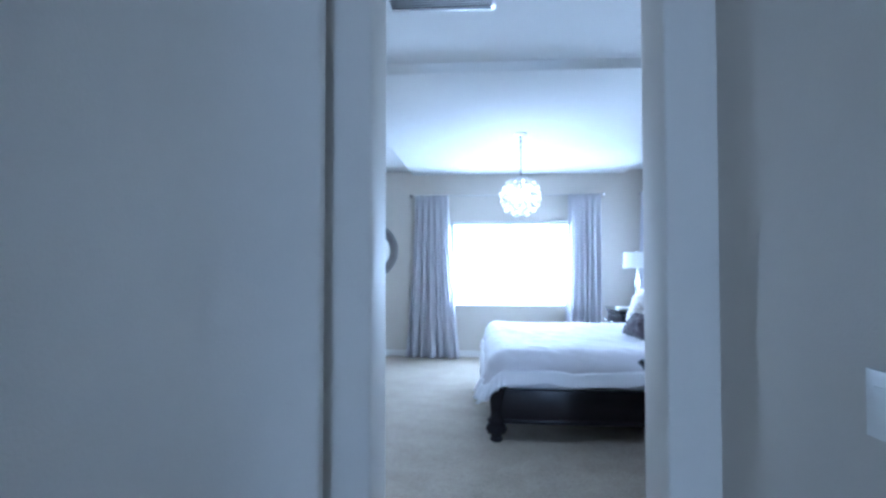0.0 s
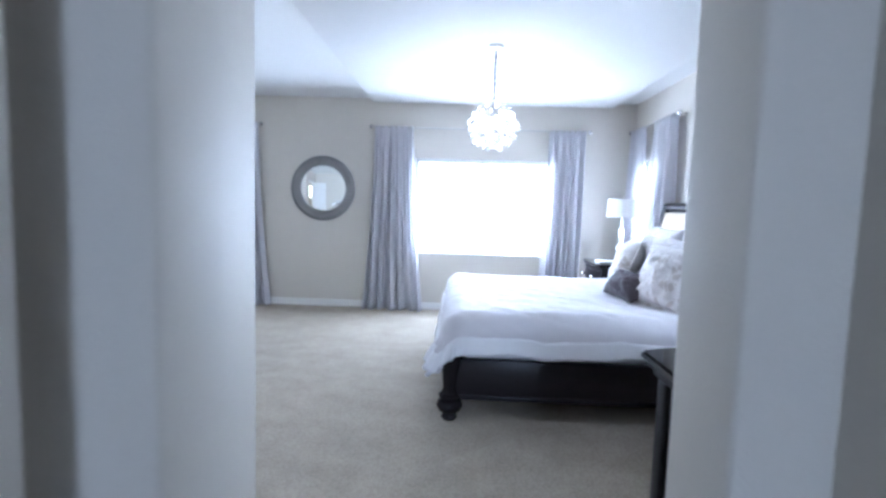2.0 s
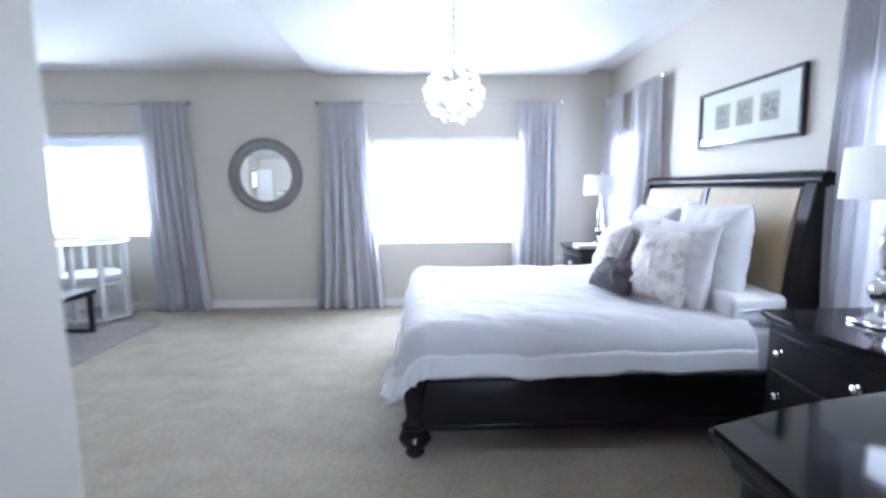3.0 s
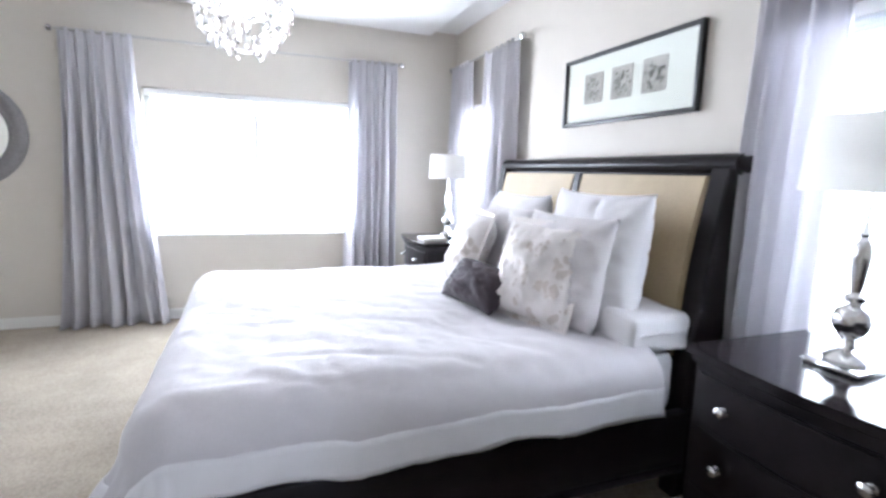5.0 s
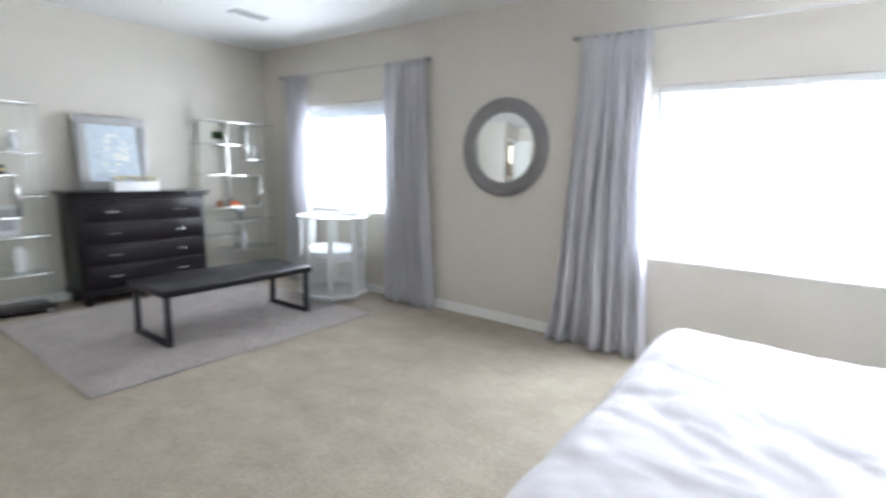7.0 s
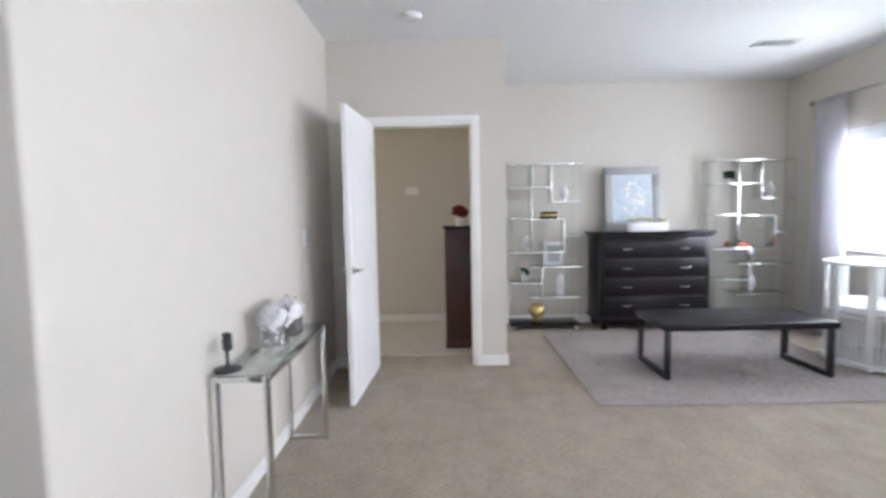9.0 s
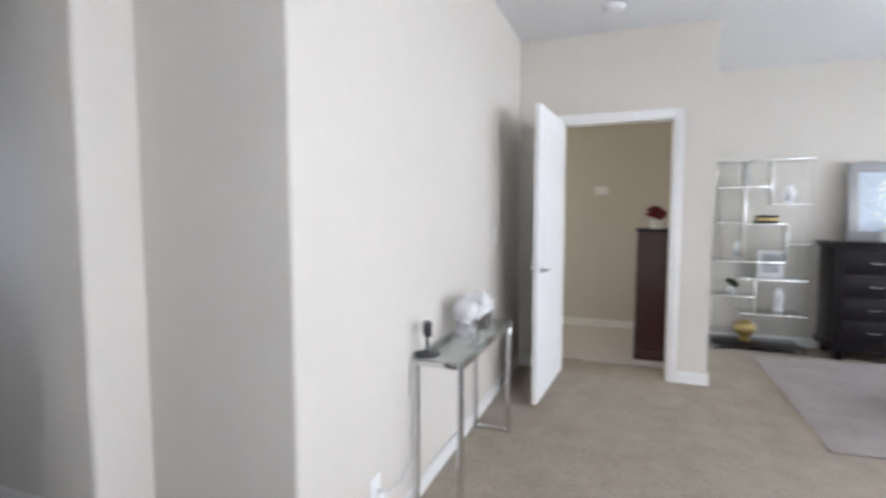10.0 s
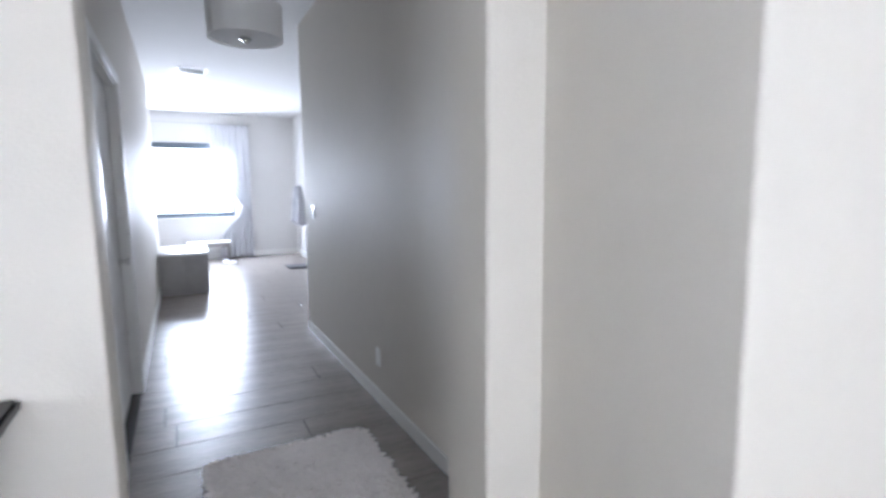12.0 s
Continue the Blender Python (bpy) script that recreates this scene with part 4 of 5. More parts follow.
def dresser(y0, y1, front, h):
    d = thing("dresser", "tall black-brown dresser with four rows of drawers", "dresser")
    back = X0 + 0.015
    part("top", boxes((back, front + 0.035, y0 - 0.05, y1 + 0.05, h - 0.028, h), bevel=0.006), M_DARKTOP, d, "polished dark top")
    part("cornice", boxes((back, front + 0.022, y0 - 0.03, y1 + 0.03, h - 0.055, h - 0.028), bevel=0.008), M_DARK, d)
    part("body", boxes((back, front, y0, y1, 0.10, h - 0.055), bevel=0.004), M_DARK, d)
    part("plinth", boxes((back, front + 0.018, y0 - 0.018, y1 + 0.018, 0.09, 0.15), bevel=0.008), M_DARK, d)
    hs = (0.17, 0.375, 0.575, 0.775, 0.985)
    for z0, z1 in zip(hs, hs[1:]):
        dr = part("drawer", boxes((front - 0.01, front + 0.014, y0 + 0.05, y1 - 0.05, z0 + 0.008, z1 - 0.008), bevel=0.005), M_DARK, d)
        for f in (0.24, 0.76):
            y, z = y0 + (y1 - y0) * f, (z0 + z1) / 2
            part("handle", tube([(front + 0.014, y - 0.05, z), (front + 0.036, y - 0.047, z), (front + 0.042, y, z - 0.004), (front + 0.036, y + 0.047, z), (front + 0.014, y + 0.05, z)], 0.006, 8), M_CHROME, dr, "chrome pull")
    for x in (back + 0.06, front - 0.05):
        for y in (y0 + 0.06, y1 - 0.06):
            part("foot", lathe([(0, 0), (0.03, 0), (0.045, 0.03), (0.04, 0.07), (0.05, 0.09), (0, 0.09)], 18, (x, y, 0)), M_DARK, d)
    return d


def bench():
    b = thing("bench", "long black bench with open square steel legs on the rug", "bench")
    x0, x1, y0, y1 = -4.14, -3.55, 4.94, 6.24
    part("seat", boxes((x0, x1, y0, y1, 0.395, 0.447), bevel=0.006), M_BENCH, b, "dark stained top")
    for y in (y0 + 0.02, y1 - 0.06):
        leg = part("leg_frame", boxes((x0 + 0.02, x0 + 0.058, y, y + 0.04, 0.021, 0.395), bevel=0.003), M_BLACK, b)
        part("upright", boxes((x1 - 0.058, x1 - 0.02, y, y + 0.04, 0.021, 0.395), bevel=0.003), M_BLACK, leg)
        part("floor_bar", boxes((x0 + 0.058, x1 - 0.058, y, y + 0.04, 0.021, 0.057), bevel=0.003), M_BLACK, leg)
    return b


def shag(name, x0, x1, y0, y1, thick, n, length, mat, label, cat, spread, seed):
    """A pile rug: a slab with a coat of small leaning tufts."""
    r = thing(name, label, cat)
    part("backing", boxes((x0, x1, y0, y1, 0.0, thick), bevel=0.006), mat, r)
    rnd = random.Random(seed)
    verts, faces = [], []
    for k in range(n):
        x, y = rnd.uniform(x0 - 0.01, x1 + 0.01), rnd.uniform(y0 - 0.01, y1 + 0.01)
        a = 1.5 * noise.noise((x * 3, y * 3, seed)) + rnd.uniform(-3.1, 3.1)
        w, l = spread * rnd.uniform(0.6, 1.2), length * rnd.uniform(0.6, 1.2)
        dx, dy = math.cos(a), math.sin(a)
        z = thick - 0.002
        i = len(verts)
        verts += [(x - dy * w, y + dx * w, z), (x + dy * w, y - dx * w, z), (x + dx * l * 0.45, y + dy * l * 0.45, z + l * 0.55), (x + dx * l, y + dy * l, z + l * 0.45)]
        faces += [(i, i + 1, i + 2), (i + 1, i + 3, i + 2), (i, i + 2, i + 3)]
    me = bpy.data.meshes.new("pile")
    me.from_pydata(verts, [], faces)
    me.materials.append(mat)
    ob = new("pile", me)
    ob.parent = r
    ob["kind"] = "stuff"
    return r


# ---- open shelves ----
def etagere(y0, y1, label):
    """Chrome and glass shelves in a stepped pattern. Heights follow the steps of the two sides."""
    e = thing("etagere", label, "shelf unit", group="chrome and glass shelf units")
    x0, x1, w = X0 + 0.04, X0 + 0.39, y1 - y0
    g = M_SHELFGLASS

    def shelf(a, b, z, name="glass_shelf"):
        s = part(name, boxes((x0 + 0.01, x1 - 0.01, y0 + a * w, y0 + b * w, z - 0.004, z + 0.004)), g, e)
        s.visible_shadow = False
        part("shelf_edge", boxes((x1 - 0.012, x1, y0 + a * w, y0 + b * w, z - 0.006, z + 0.006), bevel=0.002), M_SATIN, s)

    def upright(f, z0, z1):
        part("upright", boxes((x1 - 0.17, x1 - 0.001, y0 + f * w - 0.006, y0 + f * w + 0.006, z0 + 0.008, z1 - 0.008), bevel=0.002), M_SATIN, e, "satin chrome divider")
    for f in (0.012, 0.988):
        for x in (x0, x1 - 0.01):
            part("post", boxes((x, x + 0.01, y0 + f * w - 0.005, y0 + f * w + 0.005, 0.0, 1.796)), M_SHELFGLASS, e)
    for a, b, z in ((0, 1, 1.80), (0, 0.58, 1.55), (0.58, 1, 1.39), (0, 0.3, 1.22), (0.3, 0.76, 1.21), (0.76, 1, 1.03), (0, 0.76, 0.855), (0.3, 1, 0.69), (0, 0.45, 0.52), (0.3, 1, 0.36)):
        shelf(a, b, z)
    part("base_shelf", boxes((x0, x1, y0, y1, 0.045, 0.062), bevel=0.003), M_DARKTOP, e, "dark glossy base shelf")
    for f in (0.06, 0.94):
        for x in (x0 + 0.02, x1 - 0.06):
            part("foot", boxes((x, x + 0.04, y0 + f * w - 0.02, y0 + f * w + 0.02, 0.0, 0.045), bevel=0.003), M_NICKEL, e)
    upright(0.3, 0.855, 1.80)
    upright(0.58, 1.39, 1.80)
    upright(0.76, 0.855, 1.21)
    upright(0.45, 0.36, 0.69)
    return e


def vase(x, y, z, prof, mat, label, name="vase", cat="vase"):
    ob = part(name, lathe(prof, 24, (0, 0, 0)), mat, at=pose(x, y, z))
    return tagged(ob, label, cat)


def books(x, y, z, mats, label):
    b = thing("book_stack", label, "books", pose(x, y, z))
    h = 0
    for i, m in enumerate(mats):
        part("book", boxes((-0.10 + 0.008 * i, 0.10 - 0.006 * i, -0.085 + 0.006 * i, 0.085, h, h + 0.026), bevel=0.003), m, b)
        h += 0.0262
    return b


def photo_frame(x, y, z, w, h, label):
    p = thing("photo_frame", label, "photo frame", pose(x, y, z, 0, -8, 0))
    part("frame", boxes((-0.008, 0.008, -w / 2, w / 2, 0, h), bevel=0.004), M_WHITE, p)
    part("print", boxes((0.0082, 0.0105, -w / 2 + 0.035, w / 2 - 0.035, 0.04, h - 0.04)), M_PRINT, p, "grey print")
    return p


def blossom_mesh(n, size, seed, spread):
    """A bunch of ruffled petals round a centre."""
    rnd = random.Random(seed)
    bm = bmesh.new()
    for k in range(n):
        c = Vector((rnd.uniform(-1, 1) * spread[0], rnd.uniform(-1, 1) * spread[1], rnd.uniform(0, 1) * spread[2]))
        for i in range(7):
            q = Euler((rnd.uniform(0.2, 1.2), 0, 2 * math.pi * i / 7 + rnd.uniform(-0.3, 0.3))).to_matrix()
            pts = [q @ Vector(p) * size * rnd.uniform(0.8, 1.15) for p in ((0, 0, 0), (0.45, 0.4, 0.12), (0.2, 0.95, 0.3), (-0.2, 0.95, 0.28), (-0.45, 0.4, 0.1))]
            bm.faces.new([bm.verts.new(c + p) for p in pts])
    return bm


def flower_box(x, y, z):
    f = thing("flower_box", "white planter of cream roses on the dresser", "flowers", pose(x, y, z))
    part("planter", boxes((-0.05, 0.05, -0.2, 0.2, 0, 0.09), bevel=0.005), M_WHITE, f)
    ob = part("blossoms", blossom_mesh(26, 0.045, 3, (0.035, 0.18, 0.025)), M_CREAM, f, "cream rose heads", at=pose(0, 0, 0.085))
    ob["kind"] = "stuff"
    return f


def art_frame(x, y, z):
    a = thing("framed_art", "silver-framed white floral print leaning on the wall", "picture", Matrix.Translation((x, y, z)) @ pose(0, 0, 0, 0, -7, 0))
    w, h, f = 0.62, 0.715, 0.085
    for r in ((-w / 2, w / 2, h - f, h), (-w / 2, w / 2, 0, f), (-w / 2, -w / 2 + f, f, h - f), (w / 2 - f, w / 2, f, h - f)):
        part("frame", boxes((-0.015, 0.018, *r), bevel=0.006), M_SILVERFRAME, a)
    part("print", boxes((-0.01, 0.006, -w / 2 + f, w / 2 - f, f, h - f)), M_ARTPRINT, a, "pale blue and white print")
    bm = bmesh.new()
    rnd = random.Random(5)
    for k in range(40):
        t, r = rnd.uniform(0, 6.28), 0.14 * rnd.random() ** 0.5
        yy, zz = r * math.cos(t), 0.36 + 1.3 * r * math.sin(t)
        s = rnd.uniform(0.01, 0.028)
        vs = [bm.verts.new((0.0075, yy + s * math.cos(q) * (0.6 + 0.4 * (i % 2)), zz + s * math.sin(q) * (0.6 + 0.4 * (i % 2)))) for i, q in enumerate([2 * math.pi * i / 10 for i in range(10)])]
        bm.faces.new(vs)
    ob = part("flower_motif", bm, M_PAPER, a, "white flower motif")
    ob["kind"] = "stuff"
    return a


def round_pen(x, y):
    """The white slatted round pen with a cushion and a table top, below the window."""
    p = thing("pet_pen", "round white slatted pet bed with cushion and table top", "pet bed", pose(x, y, 0))
    R = 0.33
    part("top", lathe([(R - 0.03, 0.83), (R + 0.03, 0.83), (R + 0.035, 0.838), (R + 0.03, 0.848), (R - 0.03, 0.848), (R - 0.03, 0.83)], 32), M_WHITE, p, smooth=40)
    pane = part("glass_top", lathe([(0, 0.834), (R - 0.031, 0.834), (R - 0.031, 0.842), (0, 0.842)], 32), M_SHELFGLASS, p, "clear glass table top")
    pane.visible_shadow = False
    part("base", lathe([(0, 0.02), (R + 0.04, 0.02), (R + 0.04, 0.05), (R, 0.06), (0, 0.06)], 8), M_WHITE, p, smooth=20)
    part("middle_rail", lathe([(R - 0.015, 0.40), (R + 0.005, 0.40), (R + 0.005, 0.43), (R - 0.015, 0.43), (R - 0.015, 0.40)], 8), M_WHITE, p, smooth=20)
    for k in range(8):
        a = 2 * math.pi * k / 8
        part("post", boxes((R - 0.018, R + 0.012, -0.028, 0.028, 0.05, 0.832), bevel=0.004), M_WHITE, p, at=pose(0, 0, 0, 0, 0, 45 * k))
        c = R * math.cos(math.pi / 8)
        for s in (-0.075, -0.037, 0.0, 0.037, 0.075):
            part("slat", boxes((c - 0.006, c + 0.006, s - 0.007, s + 0.007, 0.06, 0.41)), M_WHITE, p, at=pose(0, 0, 0, 0, 0, 45 * k + 22.5))
        part("foot", lathe([(0, 0), (0.02, 0), (0.024, 0.02), (0, 0.02)], 10, (R * 0.95 * math.cos(a), R * 0.95 * math.sin(a), 0)), M_WHITE, p)
    part("floor_board", lathe([(0, 0.40), (R - 0.02, 0.40), (R - 0.02, 0.415), (0, 0.415)], 8), M_WHITE, p, smooth=20)
    part("cushion", lathe([(0, 0.415), (0.26, 0.415), (0.295, 0.44), (0.295, 0.49), (0.25, 0.52), (0.12, 0.505), (0, 0.5)], 32), M_LINEN, p, "white plush cushion")
    return p


def console():
    """A narrow glass and chrome console against the south wall."""
    c = thing("console_table", "narrow chrome console with a clear glass top", "console table")
    x0, x1, y0, y1, h, t = -2.75, -1.835, Y0 + 0.016, Y0 + 0.25, 0.692, 0.025
    top = part("glass_top", boxes((x0, x1, y0, y1, h - 0.01, h), bevel=0.002), M_SHELFGLASS, c)
    top.visible_shadow = False
    for x in (x0, x1 - t):
        for y in (y0, y1 - t):
            part("leg", boxes((x, x + t, y, y + t, 0, h - 0.0115), bevel=0.002), M_CHROME, c)
        part("end_rail", boxes((x, x + t, y0 + t, y1 - t, h - 0.036, h - 0.0115), bevel=0.002), M_CHROME, c)
        part("floor_rail", boxes((x, x + t, y0 + t, y1 - t, 0, t), bevel=0.002), M_CHROME, c)
    for y in (y0, y1 - t):
        part("long_rail", boxes((x0 + t, x1 - t, y, y + t, h - 0.036, h - 0.0115), bevel=0.002), M_CHROME, c)
    return c


def white_flowers(x, y, z, turn, seed):
    """A square mirrored-mosaic vase packed with a round head of white petals."""
    f = thing("flower_arrangement", "ball of white silk flowers in a square mosaic vase", "flowers", pose(x, y, z, 0, 0, turn), "flowers on the console")
    body = part("vase", boxes((-0.05, 0.05, -0.05, 0.05, 0, 0.11), bevel=0.004), M_MOSAIC, f, "silver mosaic vase")
    tile = mesh_of(boxes((-0.0085, 0.0085, 0, 0.003, -0.0085, 0.0085)), "mosaic_tile", M_MOSAIC)
    for side in range(4):
        for u in range(5):
            for v in range(5):
                ob = new("mosaic_tile", tile)
                ob.parent = body
                ob.matrix_basis = pose(0, 0, 0, 0, 0, 90 * side) @ pose(-0.038 + 0.019 * u, 0.05, 0.014 + 0.0205 * v, ((u * 7 + v * 3 + side) % 5 - 2) * 3)
    rnd = random.Random(seed)
    bm = bmesh.new()
    for k in range(170):
        t, c = rnd.uniform(0, 2 * math.pi), rnd.uniform(-0.5, 1)
        q = math.sqrt(1 - c * c)
        d = Vector((q * math.cos(t), q * math.sin(t), c))
        turned = d.to_track_quat("Z", "Y").to_matrix() @ Euler((0, 0, rnd.uniform(0, 6.28))).to_matrix()
        r, w = rnd.uniform(0.05, 0.082), rnd.uniform(0.012, 0.02)
        pts = [turned @ Vector(a) for a in ((-w, -w * 0.6, -0.004), (0, -w, 0.003), (w, -w * 0.5, -0.002), (w * 0.8, w * 0.7, 0.006), (0, w * 1.1, -0.003), (-w * 0.9, w * 0.6, 0.005))]
        bm.faces.new([bm.verts.new(Vector((0, 0, 0.13)) + d * r + a) for a in pts])
    part("flower_head", bm, M_PETAL, f, "ruffled white petals")["kind"] = "stuff"
    return f


def desk_camera(x, y, z):
    d = thing("webcam", "small black webcam on a round stand", "camera", pose(x, y, z, 0, 0, 30) @ Matrix.Scale(1.25, 4))
    part("stand", lathe([(0, 0), (0.045, 0), (0.045, 0.006), (0.01, 0.012), (0.006, 0.02), (0.006, 0.075), (0, 0.075)], 24), M_BLACK, d)
    part("body", boxes((-0.021, 0.021, -0.014, 0.016, 0.066, 0.122), bevel=0.007, seg=3), M_BLACK, d)
    part("lens", lathe([(0, 0.0), (0.010, 0.0), (0.010, 0.005), (0, 0.006)], 16), M_MIRROR, d, at=pose(0, -0.0135, 0.105, 90))
    return d


# ---- doors ----
def casing(name, x, side, y0, y1, top, w=0.062):
    """Flat casing round an opening in a wall across x; side: the way that it stands off."""
    c = thing(name, "white painted door casing", "door frame", kind="structure")
    a, b = sorted((x, x + side * 0.016))
    part("side_casing", boxes((a, b, y0 - w, y0, 0, top + w), bevel=0.004), M_TRIM, c)
    part("side_casing", boxes((a, b, y1, y1 + w, 0, top + w), bevel=0.004), M_TRIM, c)
    part("head_casing", boxes((a, b, y0, y1, top, top + w), bevel=0.004), M_TRIM, c)
    return c


def jamb(name, x0, x1, y0, y1, top):
    c = thing(name, "white painted door jamb", "door frame", kind="structure")
    part("side_jamb", boxes((x0, x1, y0, y0 + 0.014, 0, top)), M_TRIM, c)
    part("side_jamb", boxes((x0, x1, y1 - 0.014, y1, 0, top)), M_TRIM, c)
    part("head_jamb", boxes((x0, x1, y0 + 0.014, y1 - 0.014, top - 0.014, top)), M_TRIM, c)
    return c


def door_leaf(name, at, w, h, label):
    """A moulded two-panel door, hinged at its origin, along x, 35 mm thick."""
    d = thing(name, label, "door", at, kind="structure")
    bm = boxes((0, w, 0, 0.035, 0, h), bevel=0.002, seg=1)
    part("leaf", bm, M_DOOR, d)
    for z0, z1 in ((0.16, 0.86), (1.02, h - 0.14)):
        for y in (-0.004, 0.0345):
            for r in ((0.12, w - 0.12, z0, z0 + 0.018), (0.12, w - 0.12, z1 - 0.018, z1), (0.12, 0.138, z0 + 0.018, z1 - 0.018), (w - 0.138, w - 0.12, z0 + 0.018, z1 - 0.018)):
                part("panel_moulding", boxes((r[0], r[1], y, y + 0.0045, r[2], r[3]), bevel=0.0015, seg=1), M_DOOR, d)
    for s, y in ((-1, 0.0), (1, 0.035)):
        hd = part("lever_handle", lathe([(0, 0), (0.027, 0), (0.027, 0.006), (0.012, 0.009), (0.010, 0.045), (0, 0.045)], 22), M_NICKEL, d, "brushed nickel lever", at=pose(w - 0.065, y, 0.92, 90 if s < 0 else -90))
        part("lever", tube([(0, 0, 0.04), (-0.03, 0, 0.045), (-0.11, 0.004, 0.043)], 0.008, 10), M_NICKEL, hd)
    for z in (0.2, 1.0, h - 0.2):
        part("hinge", tube([(-0.006, 0.0, z - 0.045), (-0.006, 0.0, z + 0.045)], 0.006, 8), M_NICKEL, d)
    return d


def wall_plate(name, at, w, h, label, cat, toggles):
    """A switch or outlet plate facing its own +y, centred on its origin."""
    p = thing(name, label, cat, at)
    part("plate", boxes((-w / 2, w / 2, 0, 0.005, -h / 2, h / 2), bevel=0.002), M_PLATE, p)
    n = len(toggles)
    for i, k in enumerate(toggles):
        c = (i - (n - 1) / 2) * 0.046
        if k == "rocker":
            part("rocker", boxes((c - 0.016, c + 0.016, 0.005, 0.009, -0.032, 0.032), bevel=0.0015), M_PLATE, p)
        else:
            for z in (-0.02, 0.02):
                part("socket", boxes((c - 0.015, c + 0.015, 0.005, 0.007, z - 0.013, z + 0.013), bevel=0.0015), M_PLATE, p)
    return p


def vent(at, w, l, label="white slotted ceiling vent"):
    """A register facing down, in its own xy plane."""
    v = thing("ceiling_vent", label, "vent", at, group="ceiling vents")
    for r in ((-w / 2, w / 2, -l / 2, -l / 2 + 0.02), (-w / 2, w / 2, l / 2 - 0.02, l / 2), (-w / 2, -w / 2 + 0.02, -l / 2 + 0.02, l / 2 - 0.02), (w / 2 - 0.02, w / 2, -l / 2 + 0.02, l / 2 - 0.02)):
        part("frame", boxes((*r, -0.010, 0.0), bevel=0.002), M_WHITE, v)
    # No duct is cut: a black sheet paints the shade between the slats.
    part("backing", boxes((-w / 2 + 0.02, w / 2 - 0.02, -l / 2 + 0.02, l / 2 - 0.02, -0.0015, 0.0)), M_BLACK, v, "black sheet standing for the shade inside the duct")
    n = max(4, int((w - 0.04) / 0.022))
    sl = mesh_of(boxes((-0.0022, 0.0022, -l / 2 + 0.02, l / 2 - 0.02, -0.001, 0.001)), "slat", M_PLATE)
    for i in range(n):
        ob = new("slat", sl)
        ob.parent = v
        ob.matrix_basis = pose(-w / 2 + 0.02 + (w - 0.04) * (i + 0.5) / n, 0, -0.006, 0, 35, 0)
    return v


# ---- the bedroom's things ----
chandelier(-0.12, 4.81)
chandelier_lamp(-0.12, 4.81)
bed()
duvet()
pillow(1.33, 4.24, 0.685, 0.62, 0.60, 0.25, 7, 2, M_LINEN, 1, "large white pillow propped on the headboard")
pillow(1.34, 5.06, 0.685, 0.68, 0.56, 0.25, 11, -3, M_LINEN, 2, "large white pillow propped on the headboard")
pillow(1.17, 4.27, 0.685, 0.55, 0.50, 0.20, 12, 7, M_BLUSH, 3, "pale grey satin pillow")
pillow(1.17, 4.93, 0.685, 0.58, 0.50, 0.20, 16, -4, M_BLUSH, 4, "pale grey satin pillow")
pillow(1.05, 4.30, 0.695, 0.47, 0.45, 0.19, 19, 15, M_PATTERN, 5, "square cream pillow with a woven leaf pattern", M_PATTERN)
pillow(1.00, 5.02, 0.685, 0.48, 0.46, 0.19, 20, -12, M_PATTERN, 6, "square cream pillow with a woven leaf pattern", M_PATTERN)
pillow(0.88, 4.60, 0.70, 0.46, 0.24, 0.17, 40, 8, M_PLUM, 7, "small dark plum lumbar pillow")
flat_pillow(1.43, 4.06, 0.648)
nightstand(1.225, 2.82, 3.50, 0.825, "dark bow-front nightstand with chrome knobs, beside the bed")
nightstand(1.15, 6.00, 6.62, 0.80, "dark bow-front nightstand with chrome knobs, in the corner")
table_lamp(1.485, 3.22, 0.825)
table_lamp(1.47, 6.38, 0.80)
books(1.27, 6.2, 0.80, [M_PAPER], "closed white book on the nightstand")
chest(0.18, 1.645, 1.80, 2.19, 0.955, 0.165)
bench()
shag("rug", -5.10, -3.14, 4.34, 6.57, 0.012, 60000, 0.012, M_RUG, "grey-beige shaggy area rug under the bench", "rug", 0.004, 2.0)
dresser(4.96, 6.13, -5.19, 1.06)
art_frame(-5.47, 5.42, 1.06)
flower_box(-5.28, 5.50, 1.06)
etagere(4.02, 4.78, "chrome and glass stepped shelf unit with ornaments")
etagere(6.20, 7.06, "chrome and glass stepped shelf unit with books and plants")
round_pen(-3.96, 6.84)
console()
white_flowers(-2.27, Y0 + 0.13, 0.692, 12, 8)
white_flowers(-2.47, Y0 + 0.135, 0.692, -8, 9)
desk_camera(-1.895, Y0 + 0.065, 0.692)

XS = X0 + 0.2
GLOBE = [(0, 0), (0.05, 0), (0.055, 0.01), (0.02, 0.025), (0.05, 0.04), (0.09, 0.09), (0.095, 0.13), (0.08, 0.17), (0.04, 0.2), (0, 0.205)]
URN = [(0, 0), (0.03, 0), (0.035, 0.01), (0.02, 0.03), (0.045, 0.07), (0.05, 0.11), (0.03, 0.15), (0.022, 0.17), (0.032, 0.185), (0.026, 0.185), (0.0, 0.16)]
TALL = [(0, 0), (0.035, 0), (0.04, 0.01), (0.03, 0.05), (0.04, 0.12), (0.035, 0.19), (0.02, 0.21), (0.03, 0.225), (0, 0.22)]
vase(XS, 4.33, 0.064, GLOBE, M_GOLD, "brass globe ornament on the lowest shelf", "globe_ornament", "ornament")
vase(XS, 4.27, 1.554, TALL, M_WHITE, "tall white ceramic vase on a glass shelf")
vase(XS, 4.64, 1.394, URN, M_WHITE, "white ceramic urn on a glass shelf")
vase(XS, 4.24, 0.859, URN, M_WHITE, "white ceramic urn on a glass shelf")
